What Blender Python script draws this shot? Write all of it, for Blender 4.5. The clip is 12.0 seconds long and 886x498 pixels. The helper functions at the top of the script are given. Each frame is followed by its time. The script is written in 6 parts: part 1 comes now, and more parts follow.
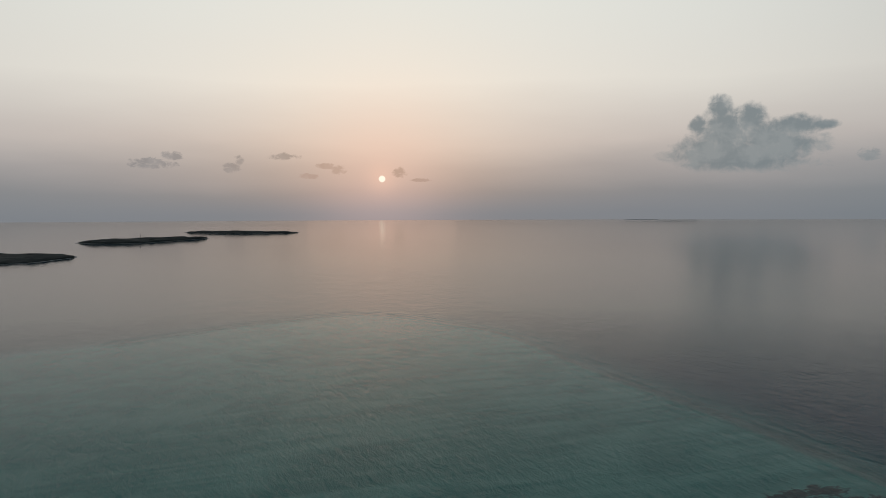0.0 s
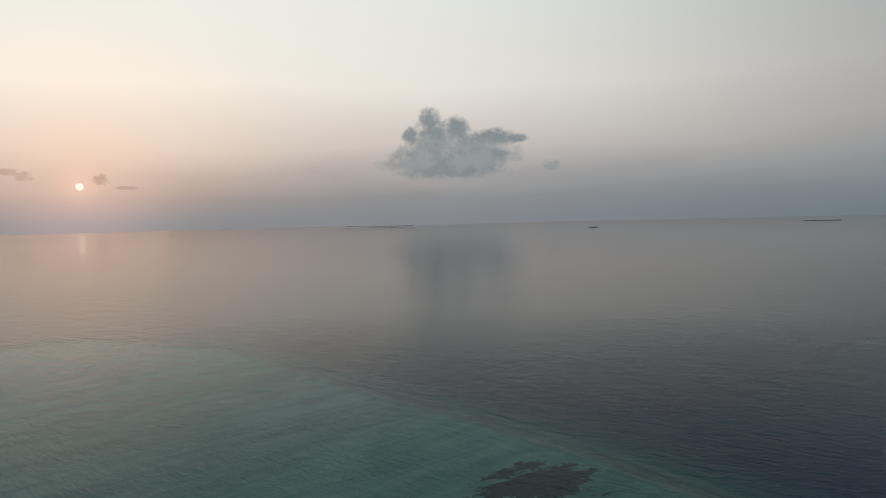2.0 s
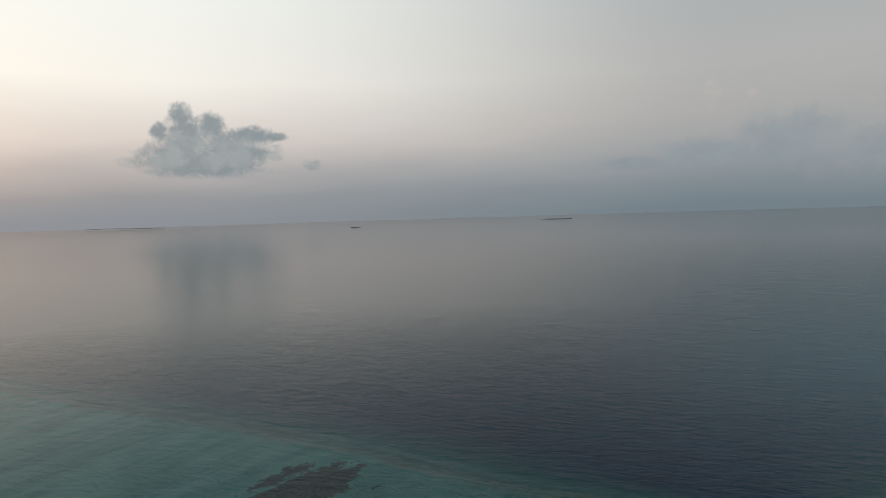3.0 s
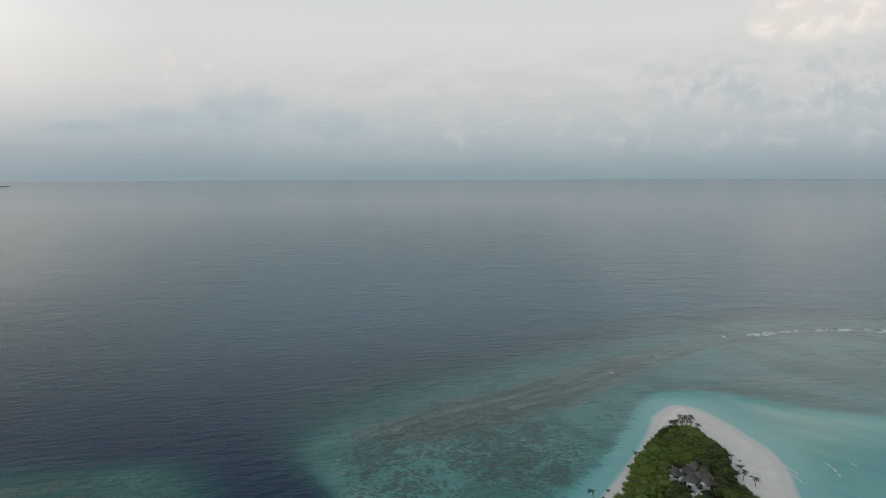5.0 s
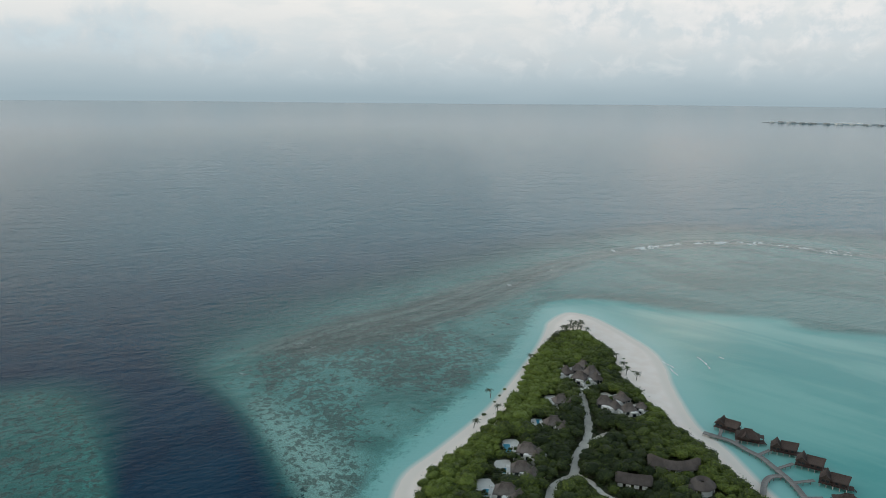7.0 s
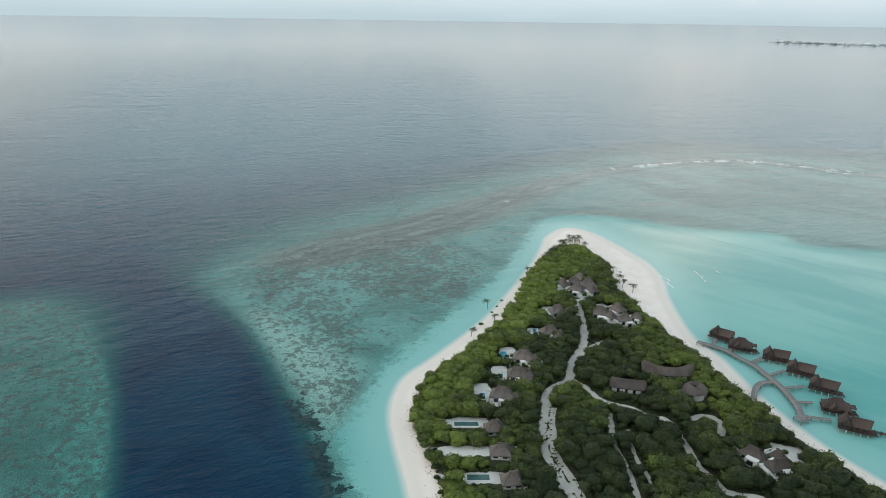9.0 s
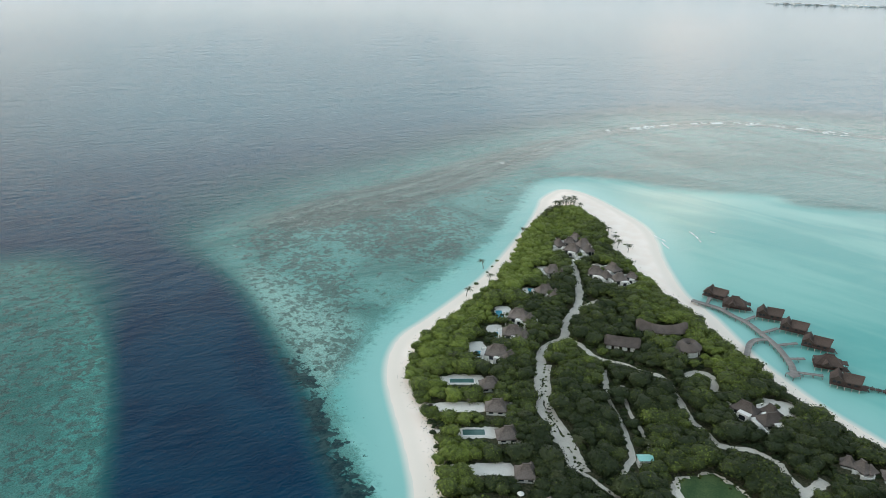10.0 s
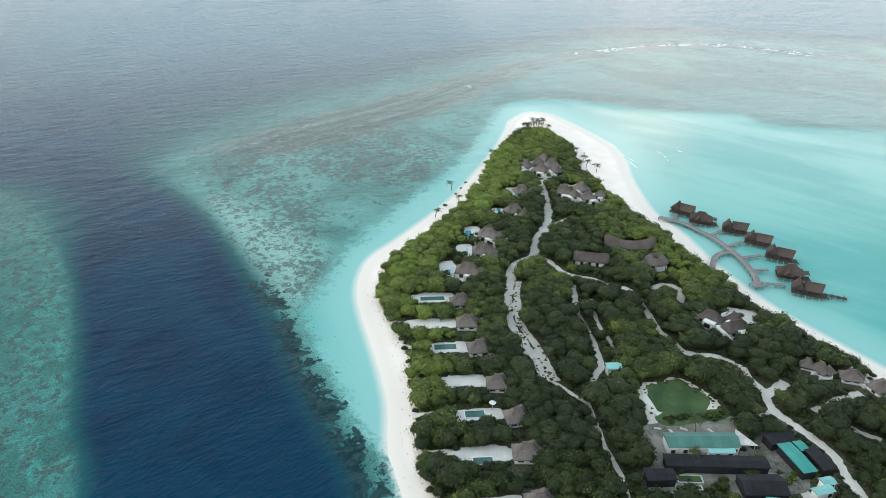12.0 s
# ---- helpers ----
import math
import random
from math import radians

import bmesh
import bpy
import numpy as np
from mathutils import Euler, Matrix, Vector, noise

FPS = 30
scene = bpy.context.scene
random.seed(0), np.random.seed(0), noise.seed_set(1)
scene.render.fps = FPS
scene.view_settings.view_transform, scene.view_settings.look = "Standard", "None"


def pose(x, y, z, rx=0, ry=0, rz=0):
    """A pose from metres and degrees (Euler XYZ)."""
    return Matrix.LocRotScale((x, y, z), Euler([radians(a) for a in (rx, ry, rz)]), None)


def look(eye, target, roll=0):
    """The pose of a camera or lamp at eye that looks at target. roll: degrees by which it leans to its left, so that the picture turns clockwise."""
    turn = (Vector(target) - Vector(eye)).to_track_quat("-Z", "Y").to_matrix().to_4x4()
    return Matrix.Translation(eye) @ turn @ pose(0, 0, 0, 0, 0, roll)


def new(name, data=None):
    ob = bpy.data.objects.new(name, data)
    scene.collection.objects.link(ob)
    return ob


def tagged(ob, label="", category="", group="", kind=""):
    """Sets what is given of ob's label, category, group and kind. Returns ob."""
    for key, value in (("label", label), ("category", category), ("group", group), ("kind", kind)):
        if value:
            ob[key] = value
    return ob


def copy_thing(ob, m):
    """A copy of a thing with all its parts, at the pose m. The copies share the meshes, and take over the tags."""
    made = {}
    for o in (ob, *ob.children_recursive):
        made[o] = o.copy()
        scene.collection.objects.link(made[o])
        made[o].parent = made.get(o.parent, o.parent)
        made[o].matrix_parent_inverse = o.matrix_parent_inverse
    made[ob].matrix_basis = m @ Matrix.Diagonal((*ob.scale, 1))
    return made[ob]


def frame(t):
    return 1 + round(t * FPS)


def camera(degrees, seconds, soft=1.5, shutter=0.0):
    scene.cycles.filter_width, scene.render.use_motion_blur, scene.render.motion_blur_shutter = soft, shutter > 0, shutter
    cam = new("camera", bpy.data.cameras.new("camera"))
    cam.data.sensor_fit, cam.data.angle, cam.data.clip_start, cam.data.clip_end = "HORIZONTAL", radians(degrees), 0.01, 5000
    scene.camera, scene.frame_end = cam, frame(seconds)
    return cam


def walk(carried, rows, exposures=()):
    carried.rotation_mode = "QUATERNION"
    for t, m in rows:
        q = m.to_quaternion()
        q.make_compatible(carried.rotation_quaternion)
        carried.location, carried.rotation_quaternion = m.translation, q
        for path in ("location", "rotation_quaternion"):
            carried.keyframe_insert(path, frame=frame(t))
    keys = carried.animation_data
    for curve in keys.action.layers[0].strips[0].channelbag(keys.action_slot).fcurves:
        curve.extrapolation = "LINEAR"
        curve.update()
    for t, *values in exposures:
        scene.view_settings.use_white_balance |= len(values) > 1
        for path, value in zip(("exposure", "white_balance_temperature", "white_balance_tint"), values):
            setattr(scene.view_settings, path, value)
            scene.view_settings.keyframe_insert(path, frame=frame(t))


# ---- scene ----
cam = camera(64.16, 12.0, 0.6)
PATH = [
 (0, pose(12.63, 5.86, 140.45, 87.23, 0.22, 0.00)),
 (0.5, pose(12.83, 5.06, 141.94, 87.38, 0.44, -5.05)),
 (1, pose(12.66, 4.25, 142.79, 87.50, 0.73, -9.35)),
 (1.5, pose(12.19, 3.44, 143.18, 87.57, 1.04, -14.45)),
 (2, pose(11.59, 2.74, 143.58, 87.53, 1.36, -22.20)),
 (2.5, pose(10.88, 2.12, 143.96, 87.28, 1.63, -31.63)),
 (3, pose(9.80, 1.55, 144.02, 87.05, 1.71, -41.31)),
 (3.2, pose(9.34, 1.33, 144.00, 86.88, 1.81, -45.83)),
 (4.8, pose(4.32, 0.07, 141.41, 84.19, 0.14, -77.95)),
 (5, pose(3.53, -0.02, 140.75, 83.96, 0.21, -83.06)),
 (5.5, pose(1.57, -0.15, 139.08, 83.24, 0.22, -87.97)),
 (6, pose(0.02, -0.27, 137.63, 81.07, -0.22, -90.21)),
 (6.5, pose(-0.81, -0.27, 136.22, 79.61, -0.41, -90.65)),
 (7, pose(-1.22, -0.36, 134.89, 77.98, -0.49, -90.99)),
 (7.2, pose(-1.35, -0.37, 134.34, 77.40, -0.39, -91.03)),
 (8.8, pose(-0.30, 0.11, 129.25, 72.47, -0.76, -91.21)),
 (9, pose(-0.28, 0.09, 128.68, 71.81, -0.78, -91.18)),
 (9.5, pose(-0.28, 0.00, 127.30, 70.37, -0.81, -91.13)),
 (10, pose(-0.23, 0.05, 125.81, 69.06, -0.80, -91.58)),
 (10.5, pose(-0.16, 0.11, 124.40, 67.72, -0.84, -91.95)),
 (11, pose(-0.11, 0.23, 122.94, 66.39, -0.83, -92.25)),
 (11.5, pose(-0.04, 0.19, 121.46, 65.04, -0.79, -93.28)),
 (12, pose(0.00, 0.00, 120.00, 63.74, -0.74, -94.37)),
]
EXPOSURES = [(0.0, -1.46, 6500, 10), (3.0, -1.12, 6500, 10), (4.8, -0.55, 6500, 9), (5.5, -0.38, 6500, 8), (6.5, -0.21, 6500, 8),
             (7.2, -0.06, 6500, 8), (9.0, 0.45, 6700, 9), (10.5, 0.73, 6650, 9), (12.0, 0.95, 6500, 9)]
walk(cam, PATH, EXPOSURES)

# ---- world, sun ----
SUN_AZ, SUN_EL = -4.9, 2.9          # degrees: azimuth clockwise from +Y, height over the horizon


def heading(az, el):
    """Unit vector at a clockwise azimuth from +Y and a height, both in degrees."""
    a, e = radians(az), radians(el)
    return Vector((math.sin(a) * math.cos(e), math.cos(a) * math.cos(e), math.sin(e)))


SUN_DIR = heading(SUN_AZ, SUN_EL)


class Nodes:
    """Small helper to lay out a node tree."""

    def __init__(self, tree):
        self.tree = tree
        tree.nodes.clear()

    def add(self, kind, inputs=(), **props):
        n = self.tree.nodes.new(kind)
        if "operation" in props:
            n.operation = props["operation"]
        if "use_clamp" in props:
            n.use_clamp = props["use_clamp"]
        if "interpolation_type" in props:
            n.interpolation_type = props["interpolation_type"]
        if "data_type" in props:
            n.data_type, n.blend_type = props["data_type"], props["blend_type"]
        if "attribute_name" in props:
            n.attribute_name = props["attribute_name"]
        for k, v in dict(inputs).items():
            self.put(n, k, v)
        return n

    def put(self, n, key, v):
        sock = n.inputs[key]
        if isinstance(v, bpy.types.NodeSocket):
            self.tree.links.new(v, sock)
        elif isinstance(v, bpy.types.Node):
            self.tree.links.new(v.outputs[0], sock)
        else:
            sock.default_value = v

    def math(self, op, a, b=0.0, c=0.0, clamp=False):
        return self.add("ShaderNodeMath", {0: a, 1: b, 2: c}, operation=op, use_clamp=clamp).outputs[0]

    def smooth(self, v, lo, hi):
        n = self.add("ShaderNodeMapRange", {0: v, 1: lo, 2: hi}, interpolation_type="SMOOTHSTEP")
        return n.outputs[0]

    def linear(self, v, lo, hi, to_lo=0.0, to_hi=1.0):
        return self.add("ShaderNodeMapRange", {0: v, 1: lo, 2: hi, 3: to_lo, 4: to_hi}).outputs[0]

    def mix(self, fac, a, b, blend="MIX"):
        n = self.add("ShaderNodeMix", data_type="RGBA", blend_type=blend)
        self.put(n, 0, fac)
        for key, v in ((6, a), (7, b)):
            self.put(n, key, v if not isinstance(v, tuple) else (*v[:3], 1.0))
        return n.outputs[2]

    def ramp(self, v, stops, mode="LINEAR"):
        n = self.add("ShaderNodeValToRGB", {0: v})
        r = n.color_ramp
        r.interpolation = mode
        while len(r.elements) < len(stops):
            r.elements.new(0.5)
        for e, (p, c) in zip(r.elements, stops):
            e.position, e.color = p, (*c, 1.0)
        return n.outputs[0]

    def noise(self, vec, scale, detail=4.0, rough=0.55, distortion=0.0):
        n = self.add("ShaderNodeTexNoise", {"Scale": scale, "Detail": detail, "Roughness": rough, "Distortion": distortion})
        if vec is not None:
            self.put(n, "Vector", vec)
        return n.outputs[0]

    def scaled(self, vec, sx, sy, sz, rz=0.0):
        if rz:
            vec = self.add("ShaderNodeMapping", {"Vector": vec, "Rotation": (0, 0, rz)}).outputs[0]
        return self.add("ShaderNodeMapping", {"Vector": vec, "Scale": (sx, sy, sz)}).outputs[0]

    def attr(self, name, out=2):
        return self.add("ShaderNodeAttribute", attribute_name=name).outputs[out]


world = bpy.data.worlds.new("dusk_sky")
scene.world = world
world.use_nodes = True
w = Nodes(world.node_tree)
way = w.add("ShaderNodeTexCoord").outputs["Generated"]
sep = w.add("ShaderNodeSeparateXYZ", {0: way})
up = sep.outputs[2]
flat = w.add("ShaderNodeVectorMath", {0: w.add("ShaderNodeCombineXYZ", {0: sep.outputs[0], 1: sep.outputs[1]}).outputs[0]}, operation="NORMALIZE").outputs[0]
flat_sun = Vector((SUN_DIR.x, SUN_DIR.y, 0)).normalized()
side = w.add("ShaderNodeVectorMath", {0: flat, 1: flat_sun}, operation="DOT_PRODUCT").outputs["Value"]
near_sun = w.add("ShaderNodeVectorMath", {0: way, 1: SUN_DIR}, operation="DOT_PRODUCT").outputs["Value"]
# haze that hugs the horizon, wavering in height
waver = w.noise(w.scaled(way, 3, 3, 14), 1.0, 4)
lift = w.math("ADD", up, w.math("MULTIPLY", w.math("SUBTRACT", waver, 0.5), 0.035))
WARM = [(0.0, (0.66, 0.65, 0.68)), (0.03, (0.72, 0.70, 0.71)), (0.065, (1.06, 0.95, 0.92)), (0.10, (1.60, 1.36, 1.24)),
        (0.18, (2.24, 2.01, 1.78)), (0.30, (2.22, 2.10, 1.90)), (0.42, (1.50, 1.47, 1.42)), (0.62, (0.82, 0.84, 0.85)), (1.0, (0.46, 0.50, 0.54))]
COOL = [(0.0, (0.42, 0.49, 0.53)), (0.03, (0.55, 0.60, 0.63)), (0.07, (0.78, 0.76, 0.755)), (0.12, (1.00, 0.905, 0.855)),
        (0.18, (1.06, 0.975, 0.92)), (0.30, (0.98, 0.96, 0.945)), (0.44, (0.55, 0.60, 0.645)), (0.62, (0.38, 0.455, 0.52)), (1.0, (0.35, 0.42, 0.49))]


def tall_ramp(v, stops):
    """A ramp for colours above 1: stops at a quarter, times four."""
    low = w.ramp(v, [(p, tuple(k / 4 for k in c)) for p, c in stops])
    return w.mix(1.0, low, (4.0, 4.0, 4.0), "MULTIPLY")


warm, cool = tall_ramp(lift, WARM), tall_ramp(lift, COOL)
sky = w.mix(w.smooth(side, 0.36, 1.03), cool, warm)
# glow round the sun and its hazy disc
glow = w.math("POWER", w.math("MAXIMUM", near_sun, 0.0), 220.0)
sky = w.mix(w.math("MULTIPLY", glow, 0.42), sky, (2.1, 1.42, 1.30))
halo = w.math("POWER", w.math("MAXIMUM", near_sun, 0.0), 5000.0)
sky = w.mix(w.math("MULTIPLY", halo, 0.35), sky, (2.3, 1.45, 1.2))
# directions in degrees: clockwise azimuth and height
az_deg = w.math("MULTIPLY", w.math("ARCTAN2", sep.outputs[0], sep.outputs[1]), 57.29578)
el_deg = w.math("MULTIPLY", w.math("ARCSINE", up), 57.29578)
plane = w.add("ShaderNodeCombineXYZ", {0: az_deg, 1: el_deg}).outputs[0]
billow = w.noise(plane, 0.75, 7, 0.60, 0.25)
puff = w.noise(w.scaled(plane, 0.42, 0.55, 1), 1.0, 6, 0.58, 0.5)
lumps = w.noise(plane, 1.3, 7, 0.62, 0.3)
wisp = w.noise(w.scaled(plane, 0.22, 0.6, 1), 1.0, 4, 0.55, 0.15)
scrap = w.noise(w.scaled(plane, 1.0, 1.7, 1), 1.3, 6, 0.65, 0.5)
tone = w.noise(w.scaled(plane, 0.28, 0.5, 1), 1.0, 4, 0.5)


def heap(blobs):
    """Density of a cloud from soft ellipses (azimuth, height, half width, half height)."""
    d = None
    for az, el, a, b in blobs:
        u = w.math("MULTIPLY", w.math("SUBTRACT", az_deg, az), 1 / a)
        v = w.math("MULTIPLY", w.math("SUBTRACT", el_deg, el), 1 / b)
        q = w.math("SUBTRACT", 1.0, w.math("ADD", w.math("MULTIPLY", u, u), w.math("MULTIPLY", v, v)))
        d = q if d is None else w.math("SMOOTH_MAX", d, q, 0.35)
    return d


def clouded(under, blobs, ragged, soft, low, high, floor=None, cover=1.0, edge=0.0, grain=None, paler_below=None):
    d = w.math("ADD", w.math("MULTIPLY", heap(blobs), 1.5), w.math("MULTIPLY", w.math("SUBTRACT", grain or billow, 0.5), ragged))
    a = w.smooth(d, edge, edge + soft)
    if floor is not None:
        a = w.math("MULTIPLY", a, w.smooth(w.math("ADD", el_deg, w.math("MULTIPLY", w.math("SUBTRACT", wisp, 0.5), 0.8)), floor - 0.25, floor + 0.25))
    shade = w.math("ADD", tone, w.math("MULTIPLY", w.math("SUBTRACT", billow, 0.5), 1.0))
    if paler_below is not None:
        shade = w.math("ADD", shade, w.math("MULTIPLY", w.math("SUBTRACT", paler_below, el_deg), 0.02))
        shade = w.math("SUBTRACT", shade, w.math("MULTIPLY", w.smooth(el_deg, floor + 1.1, floor), 0.2))
    c = w.mix(w.smooth(shade, 0.34, 0.68), low, high)
    return w.mix(w.math("MULTIPLY", a, cover), under, c)


# soft, low cloud bank on the side away from the sun
bank_mask = w.math("MULTIPLY", w.smooth(el_deg, 0.6, 3.0), w.math("SUBTRACT", 1.0, w.smooth(el_deg, 6.0, 11.5)))
bank_mask = w.math("MULTIPLY", bank_mask, w.math("SUBTRACT", 1.0, w.smooth(side, -0.05, 0.55)))
sky = w.mix(w.math("MULTIPLY", w.smooth(wisp, 0.40, 0.62), w.math("MULTIPLY", bank_mask, 0.3)), sky, (0.66, 0.71, 0.735))
sky = w.mix(w.math("MULTIPLY", w.smooth(puff, 0.48, 0.70), w.math("MULTIPLY", bank_mask, 0.4)), sky, (0.93, 0.87, 0.84))
# the grey-blue cumulus, with its arm, its tail and a scrap beside it
GREY_LOW, GREY_HIGH = (0.535, 0.615, 0.655), (0.71, 0.76, 0.78)
sky = clouded(sky, [(17.4, 4.4, 1.0, 0.5), (28.2, 5.0, 0.8, 0.9), (24.0, 3.6, 5.0, 0.7)], 4.0, 1.8, GREY_HIGH, GREY_HIGH, None, 0.6, 0.0, scrap)
sky = clouded(sky, [(20.9, 4.6, 3.4, 1.7), (23.0, 4.4, 4.6, 1.4), (21.7, 6.2, 2.3, 1.9), (21.3, 7.8, 1.0, 1.15), (23.4, 7.1, 1.3, 1.15), (19.8, 6.6, 0.85, 0.8),
                    (24.6, 5.4, 3.0, 1.6), (26.5, 6.3, 1.9, 0.95), (25.7, 5.0, 2.3, 1.4), (28.3, 6.3, 1.0, 0.42)], 2.6, 1.5, GREY_LOW, GREY_HIGH, 3.2, 0.96, -0.2, lumps, 5.6)
sky = clouded(sky, [(31.0, 4.1, 0.8, 0.5)], 5.0, 1.4, GREY_LOW, GREY_HIGH, None, 0.6, 0.0, scrap)
# dusky scraps to both sides of the sun
DUSK_LOW, DUSK_HIGH = (0.62, 0.63, 0.67), (0.74, 0.73, 0.76)
sky = clouded(sky, [(-22.3, 3.9, 2.0, 0.45), (-20.8, 4.5, 0.9, 0.40), (-16.6, 3.7, 0.75, 0.45), (-16.0, 4.3, 0.4, 0.4), (-12.7, 4.6, 1.3, 0.36)], 5.5, 1.2, DUSK_LOW, DUSK_HIGH, None, 0.85, 0.1, scrap)
sky = clouded(sky, [(-8.3, 3.6, 0.7, 0.45), (-9.4, 3.9, 0.8, 0.3), (-10.6, 3.1, 0.9, 0.25), (-3.5, 3.4, 0.75, 0.42), (-1.8, 2.8, 0.9, 0.16)], 5.5, 1.2,
              (0.80, 0.66, 0.66), (0.90, 0.74, 0.73), None, 0.85, 0.1, scrap)
# grey heap with a slender rose tower, and the tall rose-topped cumulus
sky = clouded(sky, [(67.5, 4.8, 5.0, 2.6), (62.0, 4.0, 5.5, 1.5), (74.0, 3.8, 4.5, 1.8), (57.0, 3.4, 4.0, 0.7)], 2.6, 2.4, (0.56, 0.64, 0.70), (0.66, 0.725, 0.765), None, 0.95)
sky = clouded(sky, [(62.2, 8.2, 0.8, 1.3), (65.0, 8.1, 0.5, 0.5)], 3.0, 2.0, (1.10, 0.97, 0.90), (1.22, 1.04, 0.96), None, 0.8, 0.0)
sky = clouded(sky, [(99.5, 7.6, 3.0, 1.2), (104.0, 6.3, 6.0, 2.8), (112.0, 6.0, 7.0, 3.6), (119.5, 5.5, 5.5, 2.8)], 2.6, 2.2, (0.70, 0.725, 0.75), (1.0, 0.905, 0.875), 2.0, 0.85, 0.0, puff)
sky = clouded(sky, [(109.8, 11.4, 4.0, 2.6), (107.4, 10.6, 1.8, 1.3), (113.0, 10.6, 2.2, 1.4)], 1.5, 2.6, (1.22, 1.02, 0.93), (1.58, 1.27, 1.10), None, 0.95, -0.3, puff)
sky = clouded(sky, [(110.6, 16.0, 5.6, 4.4)], 1.3, 2.2, (2.1, 1.58, 1.32), (2.7, 2.0, 1.66), None, 0.95, -0.2)
disc = w.smooth(near_sun, math.cos(radians(0.31)), math.cos(radians(0.19)))
sky = w.mix(disc, sky, (2.8, 2.5, 2.15))
nishita = w.add("ShaderNodeTexSky")
nishita.sky_type, nishita.sun_disc, nishita.dust_density = "NISHITA", False, 4.0
nishita.sun_elevation, nishita.sun_rotation = radians(SUN_EL), radians(SUN_AZ)
back_sky = w.add("ShaderNodeBackground", {0: nishita.outputs[0], 1: 0.02})
back_haze = w.add("ShaderNodeBackground", {0: w.mix(1.0, sky, (0.92, 1.0, 1.045), "MULTIPLY"), 1: 0.97})
both = w.add("ShaderNodeAddShader", {0: back_sky, 1: back_haze})
w.add("ShaderNodeOutputWorld", {0: both})

sun_data = bpy.data.lights.new("sun", "SUN")
sun_data.energy, sun_data.angle, sun_data.color = 0.006, radians(12), (1.0, 0.70, 0.52)
sun = new("sun", sun_data)
sun.matrix_world = look(SUN_DIR * 300, (0, 0, 0))


# ---- materials ----
def material(name):
    m = bpy.data.materials.new(name)
    m.use_nodes = True
    return m, Nodes(m.node_tree)


def finish(n, colour, rough=0.8, height=None, bump=0.3, dist=0.1, metal=0.0, spec=0.3, extra=()):
    p = n.add("ShaderNodeBsdfPrincipled", {"Roughness": rough, "Metallic": metal, "Specular IOR Level": spec, **dict(extra)})
    n.put(p, "Base Color", colour if not isinstance(colour, tuple) else (*colour, 1.0))
    if height is not None:
        n.put(p, "Normal", n.add("ShaderNodeBump", {"Height": height, "Strength": bump, "Distance": dist}).outputs[0])
    n.add("ShaderNodeOutputMaterial", {0: p.outputs[0]})
    return p


def worn(name, a, b, scale=1.0, rough=0.8, bump=0.3, dist=0.03, stretch=(1, 1, 1), vary=0.12, metal=0.0):
    """Two tones mixed by a coarse and a fine noise, a little lighter or darker from piece to piece."""
    m, n = material(name)
    pos = n.add("ShaderNodeTexCoord").outputs["Object"]
    v = n.scaled(pos, *stretch)
    big, fine = n.noise(v, 0.35 * scale, 3), n.noise(v, 4.0 * scale, 5, 0.65)
    f = n.math("ADD", n.math("MULTIPLY", big, 0.55), n.math("MULTIPLY", fine, 0.45))
    c = n.mix(n.smooth(f, 0.34, 0.66), a, b)
    rnd = n.add("ShaderNodeObjectInfo").outputs["Random"]
    c = n.mix(1.0, c, n.add("ShaderNodeCombineXYZ", {k: n.linear(rnd, 0, 1, 1 - vary, 1 + vary) for k in range(3)}).outputs[0], "MULTIPLY")
    finish(n, c, rough, fine, bump, dist, metal)
    return m


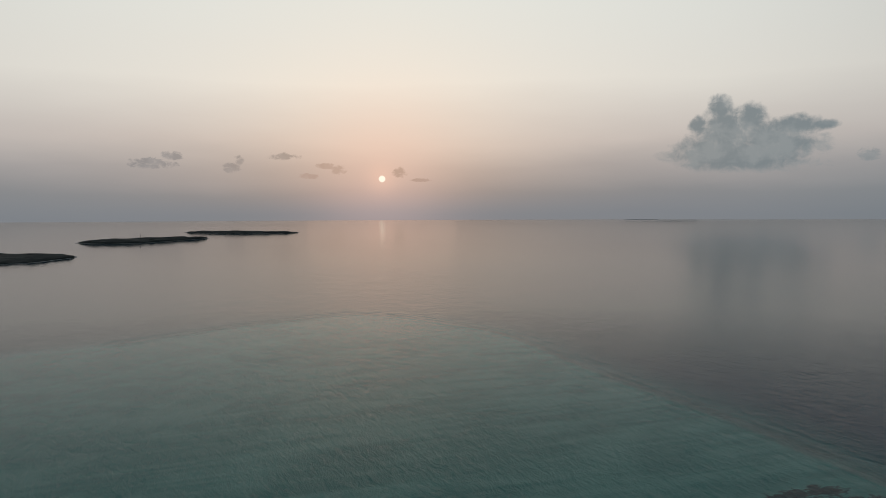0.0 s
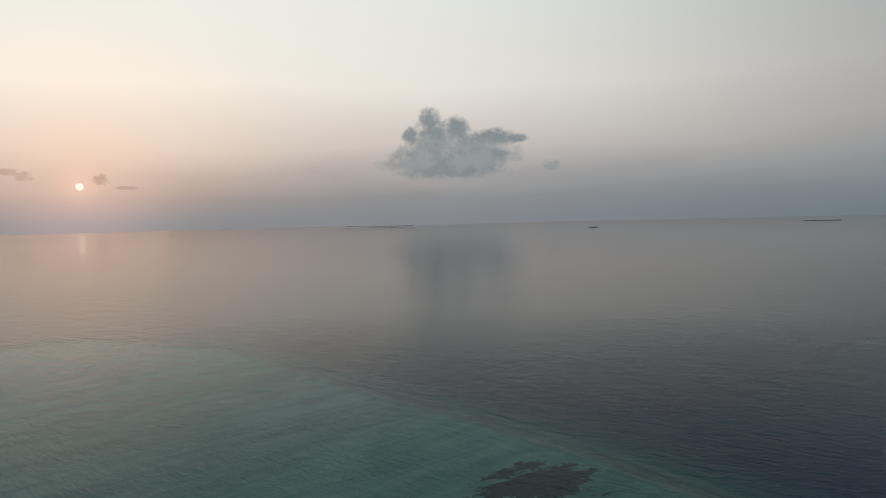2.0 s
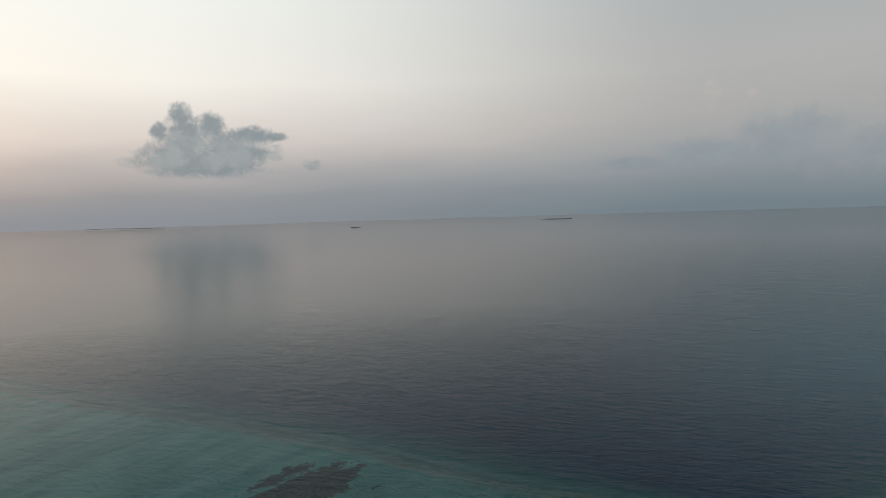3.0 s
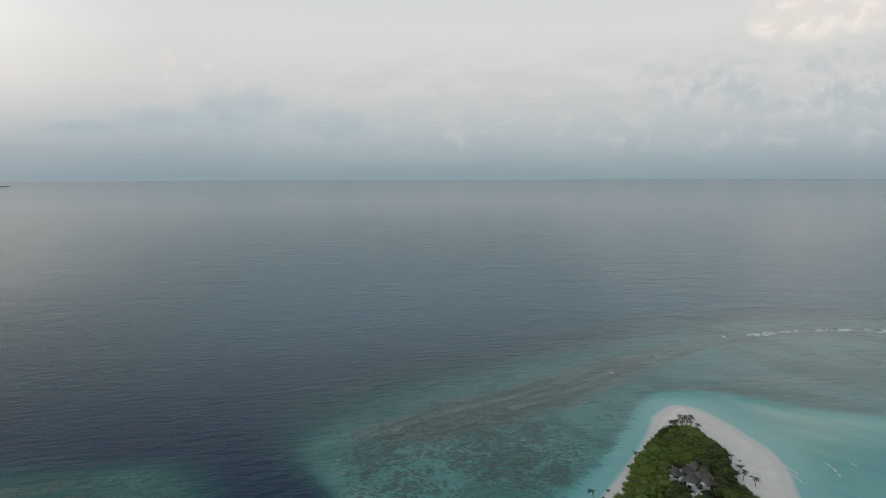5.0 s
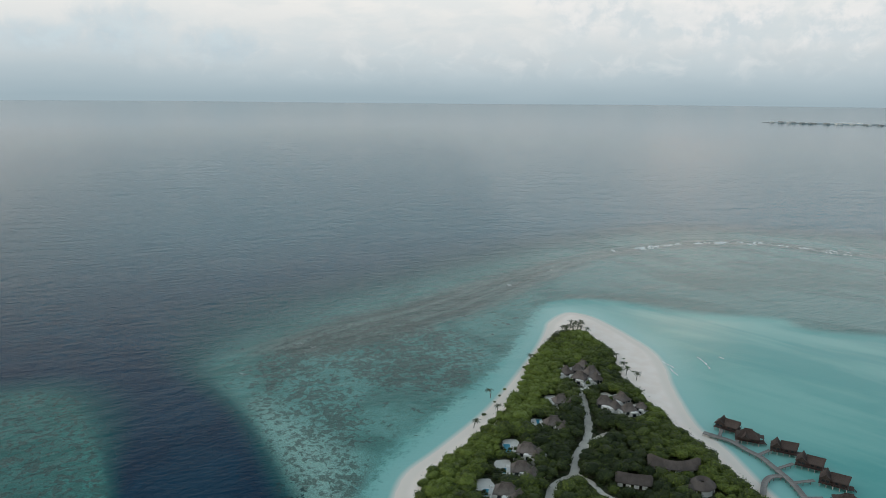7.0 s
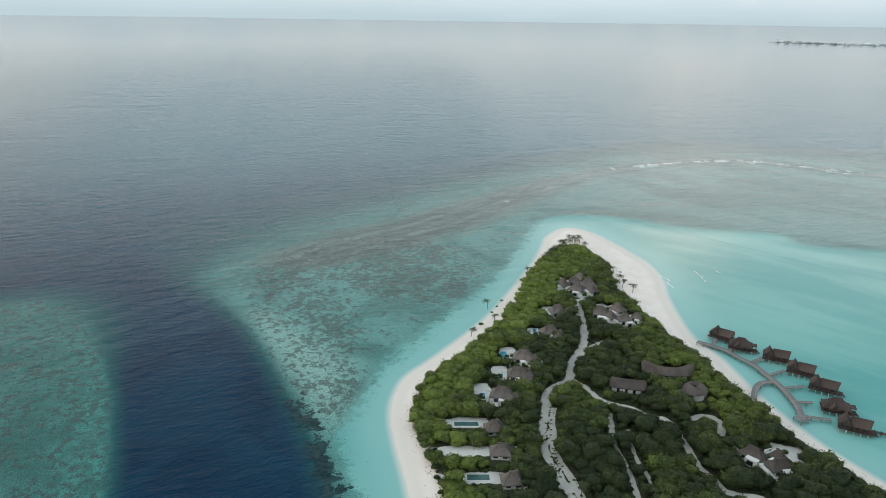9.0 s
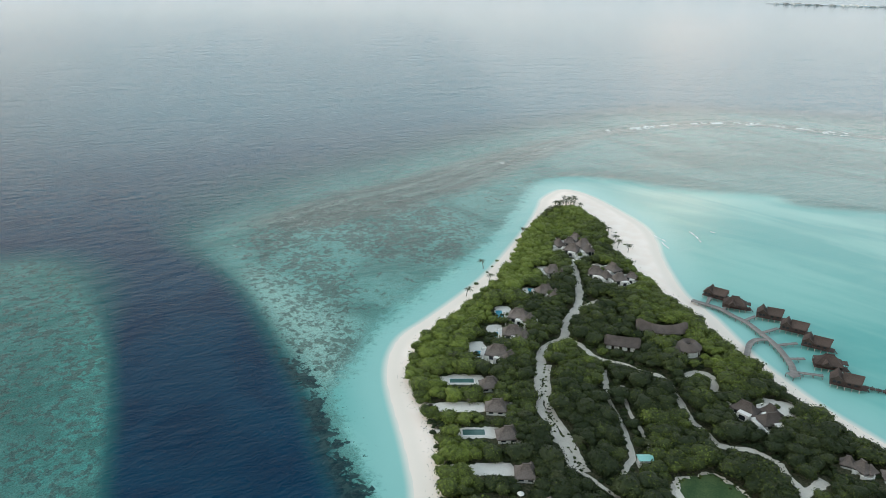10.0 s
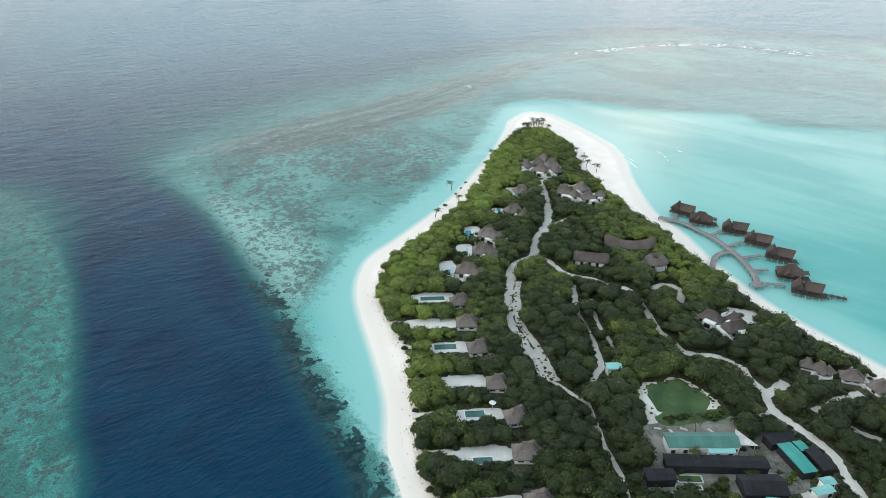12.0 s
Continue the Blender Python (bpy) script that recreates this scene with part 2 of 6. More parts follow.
def sea_material():
    """Water over sand, coral and the deep, coloured by depth and bottom, farther out also by distance, with wind waves
    on top.
    """
    m, n = material("sea_water")
    pos = n.add("ShaderNodeNewGeometry").outputs["Position"]
    plan = n.scaled(pos, 1, 1, 0)
    shore, deep, sandy, crest, along = (n.attr(k) for k in ("shore", "deep", "sandy", "crest", "along"))
    home, east, north, bank, speckle, rim, brown, fringe = (n.attr(k) for k in ("home", "east", "north", "bank", "speckle", "rim", "brown", "fringe"))
    out = n.add("ShaderNodeVectorMath", {0: pos}, operation="LENGTH").outputs["Value"]
    lee = n.smooth(n.math("DIVIDE", n.add("ShaderNodeSeparateXYZ", {0: pos}).outputs[1], out), 0.26, 0.72)      # calmer north of the island
    patch = n.noise(plan, 0.03, 5, 0.6, 0.8)
    clump = n.noise(plan, 0.11, 5, 0.62, 0.6)
    speck = n.noise(plan, 0.34, 6, 0.66, 0.5)
    fine = n.noise(plan, 1.1, 4, 0.7)
    streak = n.noise(n.scaled(pos, 0.016, 0.009, 0, radians(30)), 1.0, 4, 0.55, 0.8)
    drift = n.noise(n.scaled(pos, 0.006, 0.026, 0, radians(-42)), 1.0, 4, 0.5, 0.6)
    lines = n.noise(n.add("ShaderNodeCombineXYZ", {0: n.math("MULTIPLY", crest, 0.16), 1: n.math("MULTIPLY", along, 0.014)}).outputs[0], 1.0, 4, 0.6, 0.4)
    spurs = n.noise(n.add("ShaderNodeCombineXYZ", {0: n.math("MULTIPLY", crest, 0.007), 1: n.math("MULTIPLY", along, 0.05)}).outputs[0], 1.0, 4, 0.6, 0.3)

    def about(v, gain):
        return n.math("MULTIPLY", n.math("SUBTRACT", v, 0.5), gain)

    def total(*vs):
        a = vs[0]
        for b in vs[1:]:
            a = n.math("ADD", a, b)
        return a

    # bottom of the two reefs: sand and rubble, then coral on it
    far_reef = n.mix(n.smooth(patch, 0.35, 0.65), (0.042, 0.145, 0.126), (0.080, 0.228, 0.198))
    far_reef = n.mix(north, far_reef, n.mix(n.smooth(total(about(spurs, 0.8), about(streak, 0.6), about(patch, 0.5)), -0.16, 0.18), (0.044, 0.200, 0.176), (0.112, 0.310, 0.266)))
    far_reef = n.mix(n.math("MULTIPLY", fringe, n.smooth(clump, 0.43, 0.57)), far_reef, (0.074, 0.285, 0.25))
    west = n.mix(n.smooth(patch, 0.36, 0.62), (0.068, 0.195, 0.175), (0.120, 0.31, 0.28))
    west = n.mix(n.math("MULTIPLY", speckle, 0.85), west, n.mix(n.smooth(fine, 0.4, 0.6), (0.24, 0.44, 0.39), (0.33, 0.52, 0.47)))
    far_side = n.mix(n.smooth(total(about(drift, 1.0), about(streak, 0.7)), -0.13, 0.13), (0.072, 0.178, 0.162), (0.122, 0.262, 0.243))
    bottom = n.mix(home, far_reef, n.mix(east, west, far_side))
    dusky = n.mix(n.smooth(total(about(lines, 1.0), about(fine, 0.3)), -0.12, 0.12), (0.078, 0.105, 0.092), (0.165, 0.225, 0.20))
    bottom = n.mix(n.math("MULTIPLY", n.smooth(total(brown, about(patch, 0.9), about(lines, 0.7)), 0.25, 0.85), 0.9), bottom, dusky)
    density = n.math("ADD", n.math("MULTIPLY", bank, 0.33), n.math("ADD", n.math("MULTIPLY", speckle, 0.22), n.mix(home, (0.50, 0.50, 0.50), n.mix(east, (0.32, 0.32, 0.32), (0.10, 0.10, 0.10)))))
    density = n.math("SUBTRACT", density, n.math("MULTIPLY", north, 0.62))
    coral_n = n.math("ADD", n.math("MULTIPLY", speck, 0.62), n.math("MULTIPLY", clump, 0.38))
    level = n.math("SUBTRACT", 0.655, n.math("MULTIPLY", density, 0.27))
    coral = n.smooth(n.math("SUBTRACT", coral_n, level), -0.032, 0.032)
    dots = n.math("MULTIPLY", n.smooth(total(n.math("MULTIPLY", fine, 0.65), n.math("MULTIPLY", speck, 0.35)), 0.54, 0.60), n.linear(east, 0, 1, 0.60, 0.15))
    coral = n.math("MAXIMUM", coral, dots)
    bottom = n.mix(n.math("MULTIPLY", coral, n.linear(home, 0, 1, 0.78, 0.72)), bottom, n.mix(n.smooth(fine, 0.4, 0.62), (0.042, 0.068, 0.060), (0.090, 0.122, 0.106)))
    dark_rim = n.smooth(total(rim, n.math("MULTIPLY", about(total(n.math("MULTIPLY", clump, 0.6), n.math("MULTIPLY", speck, 0.4)), 3.6), n.math("MULTIPLY", n.linear(rim, 0.05, 0.3), n.linear(north, 0, 1, 1.0, 0.5))), n.math("MULTIPLY", about(spurs, 5.0), n.math("MULTIPLY", north, n.math("MINIMUM", rim, 1.0)))), 0.42, 0.62)
    bottom = n.mix(dark_rim, bottom, n.mix(n.smooth(speck, 0.42, 0.6), (0.012, 0.032, 0.030), (0.040, 0.080, 0.068)))
    grain = n.linear(n.noise(plan, 1.7, 5, 0.72, 0.3), 0.36, 0.64, 0.62, 1.38)
    bottom = n.mix(1.0, bottom, n.add("ShaderNodeCombineXYZ", {0: grain, 1: grain, 2: grain}).outputs[0], "MULTIPLY")
    # the sandy lagoon, paler towards the beach
    lagoon = n.mix(n.smooth(total(about(drift, 1.0), about(streak, 0.5)), -0.12, 0.14), (0.108, 0.375, 0.35), (0.205, 0.48, 0.435))
    pale = n.mix(n.smooth(shore, -0.5, 2.6), (0.72, 0.71, 0.645), (0.26, 0.53, 0.495))
    pale = n.mix(n.smooth(shore, 2.0, 24.0), pale, lagoon)
    bommie = n.math("MULTIPLY", n.smooth(n.math("ADD", n.math("MULTIPLY", speck, 0.6), n.math("MULTIPLY", fine, 0.4)), 0.585, 0.625), n.math("MULTIPLY", n.smooth(shore, 6.0, 13.0), n.math("SUBTRACT", 1.0, east)))
    pale = n.mix(n.math("MULTIPLY", bommie, n.math("SUBTRACT", 1.0, n.smooth(shore, 30.0, 45.0))), pale, (0.05, 0.13, 0.115))
    edge = n.math("ADD", sandy, n.math("MULTIPLY", total(about(coral_n, 42.0), n.math("MULTIPLY", rim, -14.0)), n.linear(east, 0, 1, 1.0, 0.3)))
    edge = n.math("MULTIPLY", edge, n.linear(east, 0.5, 1, 1.0, 0.5))
    shallow = n.mix(n.smooth(edge, -4.0, 4.0), bottom, pale)
    # down the slope into the deep
    drop = n.math("ADD", deep, about(patch, 0.22))
    slope = n.mix(n.smooth(drop, 0.02, 0.55), shallow, (0.012, 0.085, 0.095))
    slope = n.mix(n.math("MULTIPLY", dark_rim, n.math("SUBTRACT", 1.0, n.smooth(drop, 0.45, 0.85))), slope, n.mix(n.smooth(speck, 0.42, 0.6), (0.008, 0.030, 0.036), (0.026, 0.064, 0.066)))
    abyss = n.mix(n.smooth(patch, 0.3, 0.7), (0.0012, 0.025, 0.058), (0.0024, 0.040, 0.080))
    # farther out, mirrored skylight is painted into the body colour, least in the lee
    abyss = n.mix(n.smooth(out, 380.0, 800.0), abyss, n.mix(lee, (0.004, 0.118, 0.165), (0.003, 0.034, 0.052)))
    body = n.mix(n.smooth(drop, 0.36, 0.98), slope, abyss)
    # breakers on the reef crest
    surf = n.noise(plan, 0.09, 4, 0.65, 1.0)
    line = n.math("SUBTRACT", 1.0, n.smooth(n.math("ABSOLUTE", n.math("ADD", crest, about(patch, 40.0))), 1.6, 4.6))
    foam = n.math("MULTIPLY", n.math("MULTIPLY", line, n.smooth(n.math("ADD", surf, n.math("MULTIPLY", n.attr("surf"), 0.15)), 0.625, 0.665)), n.math("MINIMUM", n.math("MULTIPLY", n.attr("surf"), 3.0), 1.0))
    body = n.mix(foam, body, (0.80, 0.83, 0.82))
    # wind waves, ripples and the swell that lines up with the crest
    chop = n.noise(n.scaled(pos, 0.55, 0.26, 0, radians(-34)), 1.0, 4, 0.66, 0.5)
    ripple = n.noise(n.scaled(pos, 1.2, 0.7, 0, radians(-38)), 1.0, 3, 0.6)
    rolling = n.noise(n.scaled(pos, 0.15, 0.055, 0, radians(-24)), 1.0, 4, 0.6, 0.4)
    gust = n.noise(n.scaled(pos, 0.032, 0.013, 0, radians(-12)), 1.0, 4, 0.6)
    swell = n.math("MULTIPLY", n.math("SINE", n.math("ADD", n.math("MULTIPLY", crest, 0.45), n.math("MULTIPLY", patch, 9.0))),
                   n.math("SUBTRACT", 1.0, n.smooth(n.math("ABSOLUTE", crest), 8.0, 42.0)))
    h = total(chop, n.math("MULTIPLY", ripple, 0.45), n.math("MULTIPLY", rolling, n.linear(out, 150.0, 600.0, 1.5, 3.4)), n.math("MULTIPLY", gust, n.linear(out, 300.0, 1200.0, 0.0, 11.0)))
    h = n.math("MULTIPLY", h, n.math("MULTIPLY", n.math("MULTIPLY", n.linear(n.smooth(sandy, -15.0, 15.0), 0, 1, 1.0, 0.13), n.linear(east, 0, 1, 1.0, 0.6)), n.linear(deep, 0, 1, 0.8, 1.0)))
    h = n.math("MULTIPLY", h, n.math("MULTIPLY", n.linear(out, 400.0, 2600.0, 1.9, 0.08), n.mix(lee, (1.0, 1.0, 1.0), n.linear(out, 500.0, 1100.0, 0.6, 0.14))))
    h = total(h, n.math("MULTIPLY", swell, n.linear(lee, 0, 1, 0.36, 0.34)))
    soft_up = n.add("ShaderNodeVectorMath", {0: n.add("ShaderNodeNewGeometry").outputs["Normal"], 1: (0.0, 0.0, 1.0)}, operation="ADD").outputs[0]
    soft_up = n.add("ShaderNodeVectorMath", {0: soft_up}, operation="NORMALIZE").outputs[0]
    b = n.add("ShaderNodeBump", {"Height": h, "Strength": 0.9, "Distance": 0.46, "Normal": soft_up})
    p = n.add("ShaderNodeBsdfPrincipled", {"Base Color": body, "IOR": n.math("SUBTRACT", n.linear(out, 240.0, 600.0, 1.10, 1.37), n.math("ADD", n.math("MULTIPLY", lee, n.linear(out, 240.0, 600.0, 0.01, 0.22)), n.linear(out, 900.0, 2400.0, 0.0, 0.04))), "Roughness": n.math("MAXIMUM", n.mix(n.linear(out, 300.0, 1200.0), (0.15, 0.15, 0.15), n.mix(lee, n.mix(n.linear(out, 1500.0, 3800.0), (0.16, 0.16, 0.16), (0.09, 0.09, 0.09)), (0.09, 0.09, 0.09))), n.math("MULTIPLY", foam, 0.7)), "Normal": b.outputs[0]})
    # towards the horizon a painted diffuse colour imitates each wave's back hiding mirrored sky
    dull_paint = n.add("ShaderNodeBsdfDiffuse", {"Color": n.mix(lee, (0.030, 0.150, 0.190, 1), (0.02, 0.05, 0.07, 1)), "Normal": soft_up})
    dull_mix = n.math("MULTIPLY", n.linear(out, 900.0, 3600.0, 0.0, 0.26), n.linear(lee, 0, 1, 1.0, 0.1))
    both = n.add("ShaderNodeMixShader", {0: dull_mix, 1: p.outputs[0], 2: dull_paint.outputs[0]})
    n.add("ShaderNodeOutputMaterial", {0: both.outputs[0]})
    return m


def ground_material():
    m, n = material("coral_sand")
    pos = n.add("ShaderNodeNewGeometry").outputs["Position"]
    inland = n.attr("inland")
    big, fine = n.noise(pos, 0.12, 4), n.noise(pos, 1.6, 5, 0.65)
    sand = n.mix(n.smooth(big, 0.35, 0.65), (0.90, 0.785, 0.70), (0.95, 0.85, 0.775))
    litter = n.mix(n.smooth(fine, 0.4, 0.6), (0.035, 0.042, 0.022), (0.105, 0.100, 0.062))
    f = n.smooth(n.math("ADD", inland, n.math("MULTIPLY", n.math("SUBTRACT", fine, 0.5), 5.0)), 0.5, 3.0)
    wet = n.smooth(n.attr("height"), 0.12, 0.42)
    c = n.mix(f, sand, litter)
    c = n.mix(wet, (0.82, 0.74, 0.66), c)
    finish(n, c, 0.9, fine, 0.4, 0.08, spec=0.1)
    return m


def leaf_material(name, dark, light, clumps=True):
    """Foliage: tint by crown, with shade painted in for broadleaf crowns, broken up by sprays of leaves and by single
    leaves.
    """
    m, n = material(name)
    pos = n.add("ShaderNodeNewGeometry").outputs["Position"]
    isl = n.add("ShaderNodeNewGeometry").outputs["Random Per Island"]
    rnd = n.add("ShaderNodeObjectInfo").outputs["Random"]
    spray, leaf, field = n.noise(pos, 0.95, 3, 0.6, 0.4), n.noise(pos, 3.4, 3, 0.65), n.noise(pos, 0.11, 3, 0.55)
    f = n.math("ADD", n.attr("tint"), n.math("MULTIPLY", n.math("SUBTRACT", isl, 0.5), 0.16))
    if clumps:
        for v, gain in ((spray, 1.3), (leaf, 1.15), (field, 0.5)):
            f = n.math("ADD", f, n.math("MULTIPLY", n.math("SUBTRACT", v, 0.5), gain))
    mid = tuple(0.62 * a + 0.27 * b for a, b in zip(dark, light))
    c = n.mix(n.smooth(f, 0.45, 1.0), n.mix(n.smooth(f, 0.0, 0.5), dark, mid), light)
    c = n.mix(n.math("MULTIPLY", n.smooth(field, 0.50, 0.68), 0.22), c, (0.072, 0.084, 0.028))
    c = n.mix(n.math("MULTIPLY", rnd, 0.12), c, (0.066, 0.082, 0.030))
    finish(n, c, 0.6, n.math("ADD", spray, n.math("MULTIPLY", leaf, 0.4)), 0.9, 0.5, spec=0.2)
    return m


M_SEA = sea_material()
M_GROUND = ground_material()
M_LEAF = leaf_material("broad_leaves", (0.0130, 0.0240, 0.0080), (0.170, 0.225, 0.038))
M_FROND = leaf_material("palm_fronds", (0.030, 0.042, 0.016), (0.11, 0.125, 0.048), False)
M_BARK = worn("bark", (0.10, 0.085, 0.065), (0.20, 0.17, 0.135), 2.0, 0.9)
M_THATCH = worn("grey_thatch", (0.080, 0.066, 0.060), (0.195, 0.168, 0.152), 0.9, 0.95, 0.8, 0.08, (1, 1, 0.25))
M_DARK_THATCH = worn("brown_thatch", (0.046, 0.033, 0.029), (0.098, 0.074, 0.064), 0.9, 0.95, 0.8, 0.08, (1, 1, 0.25))
M_PLASTER = worn("white_plaster", (0.70, 0.69, 0.66), (0.82, 0.81, 0.78), 0.8, 0.85, 0.15)
M_GLASS = worn("dark_glass", (0.02, 0.025, 0.03), (0.035, 0.04, 0.045), 1.0, 0.12, 0.0)
M_TIMBER = worn("dark_timber", (0.045, 0.030, 0.027), (0.085, 0.058, 0.05), 1.5, 0.8, 0.4, 0.02, (1, 1, 4))
M_DECK = worn("weathered_deck", (0.17, 0.16, 0.155), (0.28, 0.265, 0.25), 1.2, 0.85, 0.4, 0.02)
M_STILT = worn("pale_stilt", (0.42, 0.40, 0.38), (0.60, 0.58, 0.55), 1.5, 0.85)
M_PATH = worn("path_sand", (0.55, 0.505, 0.44), (0.72, 0.675, 0.60), 0.6, 0.95, 0.4, 0.05)
M_COURT = worn("court_sand", (0.66, 0.63, 0.575), (0.82, 0.785, 0.73), 0.6, 0.95, 0.3, 0.04)
M_POOL = worn("pool_water", (0.05, 0.26, 0.36), (0.08, 0.34, 0.44), 0.7, 0.06, 0.1, 0.03)
M_POOL_DIM = worn("shaded_pool_water", (0.06, 0.13, 0.12), (0.09, 0.18, 0.165), 0.7, 0.06, 0.1, 0.03)
M_GREEN_TIN = worn("green_sheet_roof", (0.055, 0.155, 0.13), (0.08, 0.20, 0.17), 0.8, 0.5, 0.1, 0.01)
M_TEAL_TIN = worn("turquoise_sheet_roof", (0.025, 0.23, 0.20), (0.045, 0.30, 0.26), 0.8, 0.45, 0.1, 0.01)
M_PALE_TIN = worn("pale_blue_sheet_roof", (0.17, 0.41, 0.39), (0.25, 0.49, 0.47), 0.8, 0.5, 0.1, 0.01)
M_NET = worn("black_shade_net", (0.011, 0.012, 0.015), (0.022, 0.023, 0.027), 0.8, 0.95, 0.3, 0.03)
M_GRASS = worn("lawn_grass", (0.028, 0.070, 0.024), (0.085, 0.130, 0.050), 0.5, 0.9, 0.6, 0.05)
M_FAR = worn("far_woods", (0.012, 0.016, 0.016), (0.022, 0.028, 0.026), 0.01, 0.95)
# the haze of distance is painted into the base colour of these two
M_HAZY = worn("haze_painted_woods", (0.20, 0.24, 0.265), (0.29, 0.335, 0.36), 0.01, 0.95)
M_PALE_HAZE = worn("pale_haze_painted_woods", (0.36, 0.43, 0.46), (0.52, 0.58, 0.60), 0.02, 0.95)
M_DIRT = worn("dusty_ground", (0.085, 0.082, 0.064), (0.30, 0.28, 0.24), 0.6, 0.95, 0.4, 0.05)
M_GRAVEL = worn("dark_gravel", (0.085, 0.080, 0.070), (0.165, 0.155, 0.138), 0.7, 0.95, 0.5, 0.05)
M_FAR_SAND = worn("far_sand", (0.30, 0.30, 0.29), (0.42, 0.41, 0.39), 0.01, 0.95)


# ---- mesh helpers ----
def mesh_object(name, bm, mat, smooth=False):
    me = bpy.data.meshes.new(name)
    bm.normal_update()
    bm.to_mesh(me)
    bm.free()
    for mm in (mat if isinstance(mat, (list, tuple)) else [mat]):
        me.materials.append(mm)
    if smooth:
        me.shade_smooth()
    return new(name, me)


def part(name, bm, mat, parent, label="", smooth=False):
    ob = mesh_object(name, bm, mat, smooth)
    ob.parent = parent
    if label:
        ob["label"] = label
    return ob


def thing(name, m, label, category, group=""):
    ob = new(name)
    ob.empty_display_size = 0.5
    ob.matrix_world = m
    return tagged(ob, label, category, group)


def box(bm, x0, y0, z0, x1, y1, z1, m=None):
    vs = [bm.verts.new((x, y, z)) for z in (z0, z1) for x, y in ((x0, y0), (x1, y0), (x1, y1), (x0, y1))]
    if m is not None:
        for v in vs:
            v.co = m @ v.co
    for f in ((3, 2, 1, 0), (4, 5, 6, 7), (0, 1, 5, 4), (1, 2, 6, 5), (2, 3, 7, 6), (3, 0, 4, 7)):
        bm.faces.new([vs[i] for i in f])


def boxed(*args):
    bm = bmesh.new()
    box(bm, *args)
    return bm


def prism(bm, outline, z0, z1):
    """A slab with the given outline (counter-clockwise)."""
    lo, hi = ([bm.verts.new((x, y, z)) for x, y in outline] for z in (z0, z1))
    n = len(outline)
    bm.faces.new(hi)
    bm.faces.new(lo[::-1])
    for i in range(n):
        bm.faces.new((lo[i], lo[(i + 1) % n], hi[(i + 1) % n], hi[i]))


def rod(bm, a, b, ra, rb, seg=6):
    a, b = Vector(a), Vector(b)
    q = (b - a).to_track_quat("Z", "Y").to_matrix()
    rings = [[bm.verts.new(p + q @ Vector((r * math.cos(k * math.tau / seg), r * math.sin(k * math.tau / seg), 0))) for k in range(seg)]
             for p, r in ((a, ra), (b, rb))]
    for k in range(seg):
        bm.faces.new((rings[0][k], rings[0][(k + 1) % seg], rings[1][(k + 1) % seg], rings[1][k]))
    bm.faces.new(rings[1])
    bm.faces.new(rings[0][::-1])


def rounded(points, closed=True, steps=4):
    """Catmull-Rom curve through plan points."""
    p = [np.array(q, float) for q in points]
    n = len(p)
    out = []
    for i in range(n if closed else n - 1):
        a, b, c, d = (p[(i + k) % n] if closed else p[min(max(i + k, 0), n - 1)] for k in (-1, 0, 1, 2))
        for s in range(steps):
            t = s / steps
            out.append(0.5 * (2 * b + (c - a) * t + (2 * a - 5 * b + 4 * c - d) * t * t + (3 * b - a - 3 * c + d) * t ** 3))
    if not closed:
        out.append(p[-1])
    return np.array(out)


def line_distance(x, y, pts, closed=False):
    best = np.full(x.shape, 1e9)
    for i in range(len(pts) - (0 if closed else 1)):
        a, b = pts[i], pts[(i + 1) % len(pts)]
        d = b - a
        t = np.clip(((x - a[0]) * d[0] + (y - a[1]) * d[1]) / max(d @ d, 1e-9), 0, 1)
        best = np.minimum(best, np.hypot(x - a[0] - t * d[0], y - a[1] - t * d[1]))
    return best


def line_station(x, y, pts):
    """Distance to an open line, and how far along it the nearest point lies."""
    best, where, run = np.full(x.shape, 1e9), np.zeros(x.shape), 0.0
    for a, b in zip(pts, pts[1:]):
        d = b - a
        length = math.hypot(*d)
        t = np.clip(((x - a[0]) * d[0] + (y - a[1]) * d[1]) / max(d @ d, 1e-9), 0, 1)
        r = np.hypot(x - a[0] - t * d[0], y - a[1] - t * d[1])
        where = np.where(r < best, run + t * length, where)
        best = np.minimum(best, r)
        run += length
    return best, where


def outline_distance(x, y, pts):
    """Distance to a closed outline, negative inside."""
    inside = np.zeros(x.shape, bool)
    for i in range(len(pts)):
        a, b = pts[i], pts[(i + 1) % len(pts)]
        cross = (a[1] > y) != (b[1] > y)
        inside ^= cross & (x < a[0] + (y - a[1]) * (b[0] - a[0]) / (b[1] - a[1] + 1e-12))
    return np.where(inside, -1, 1) * line_distance(x, y, pts, True)


def step(v, lo, hi):
    t = np.clip((v - lo) / (hi - lo), 0, 1)
    return t * t * (3 - 2 * t)


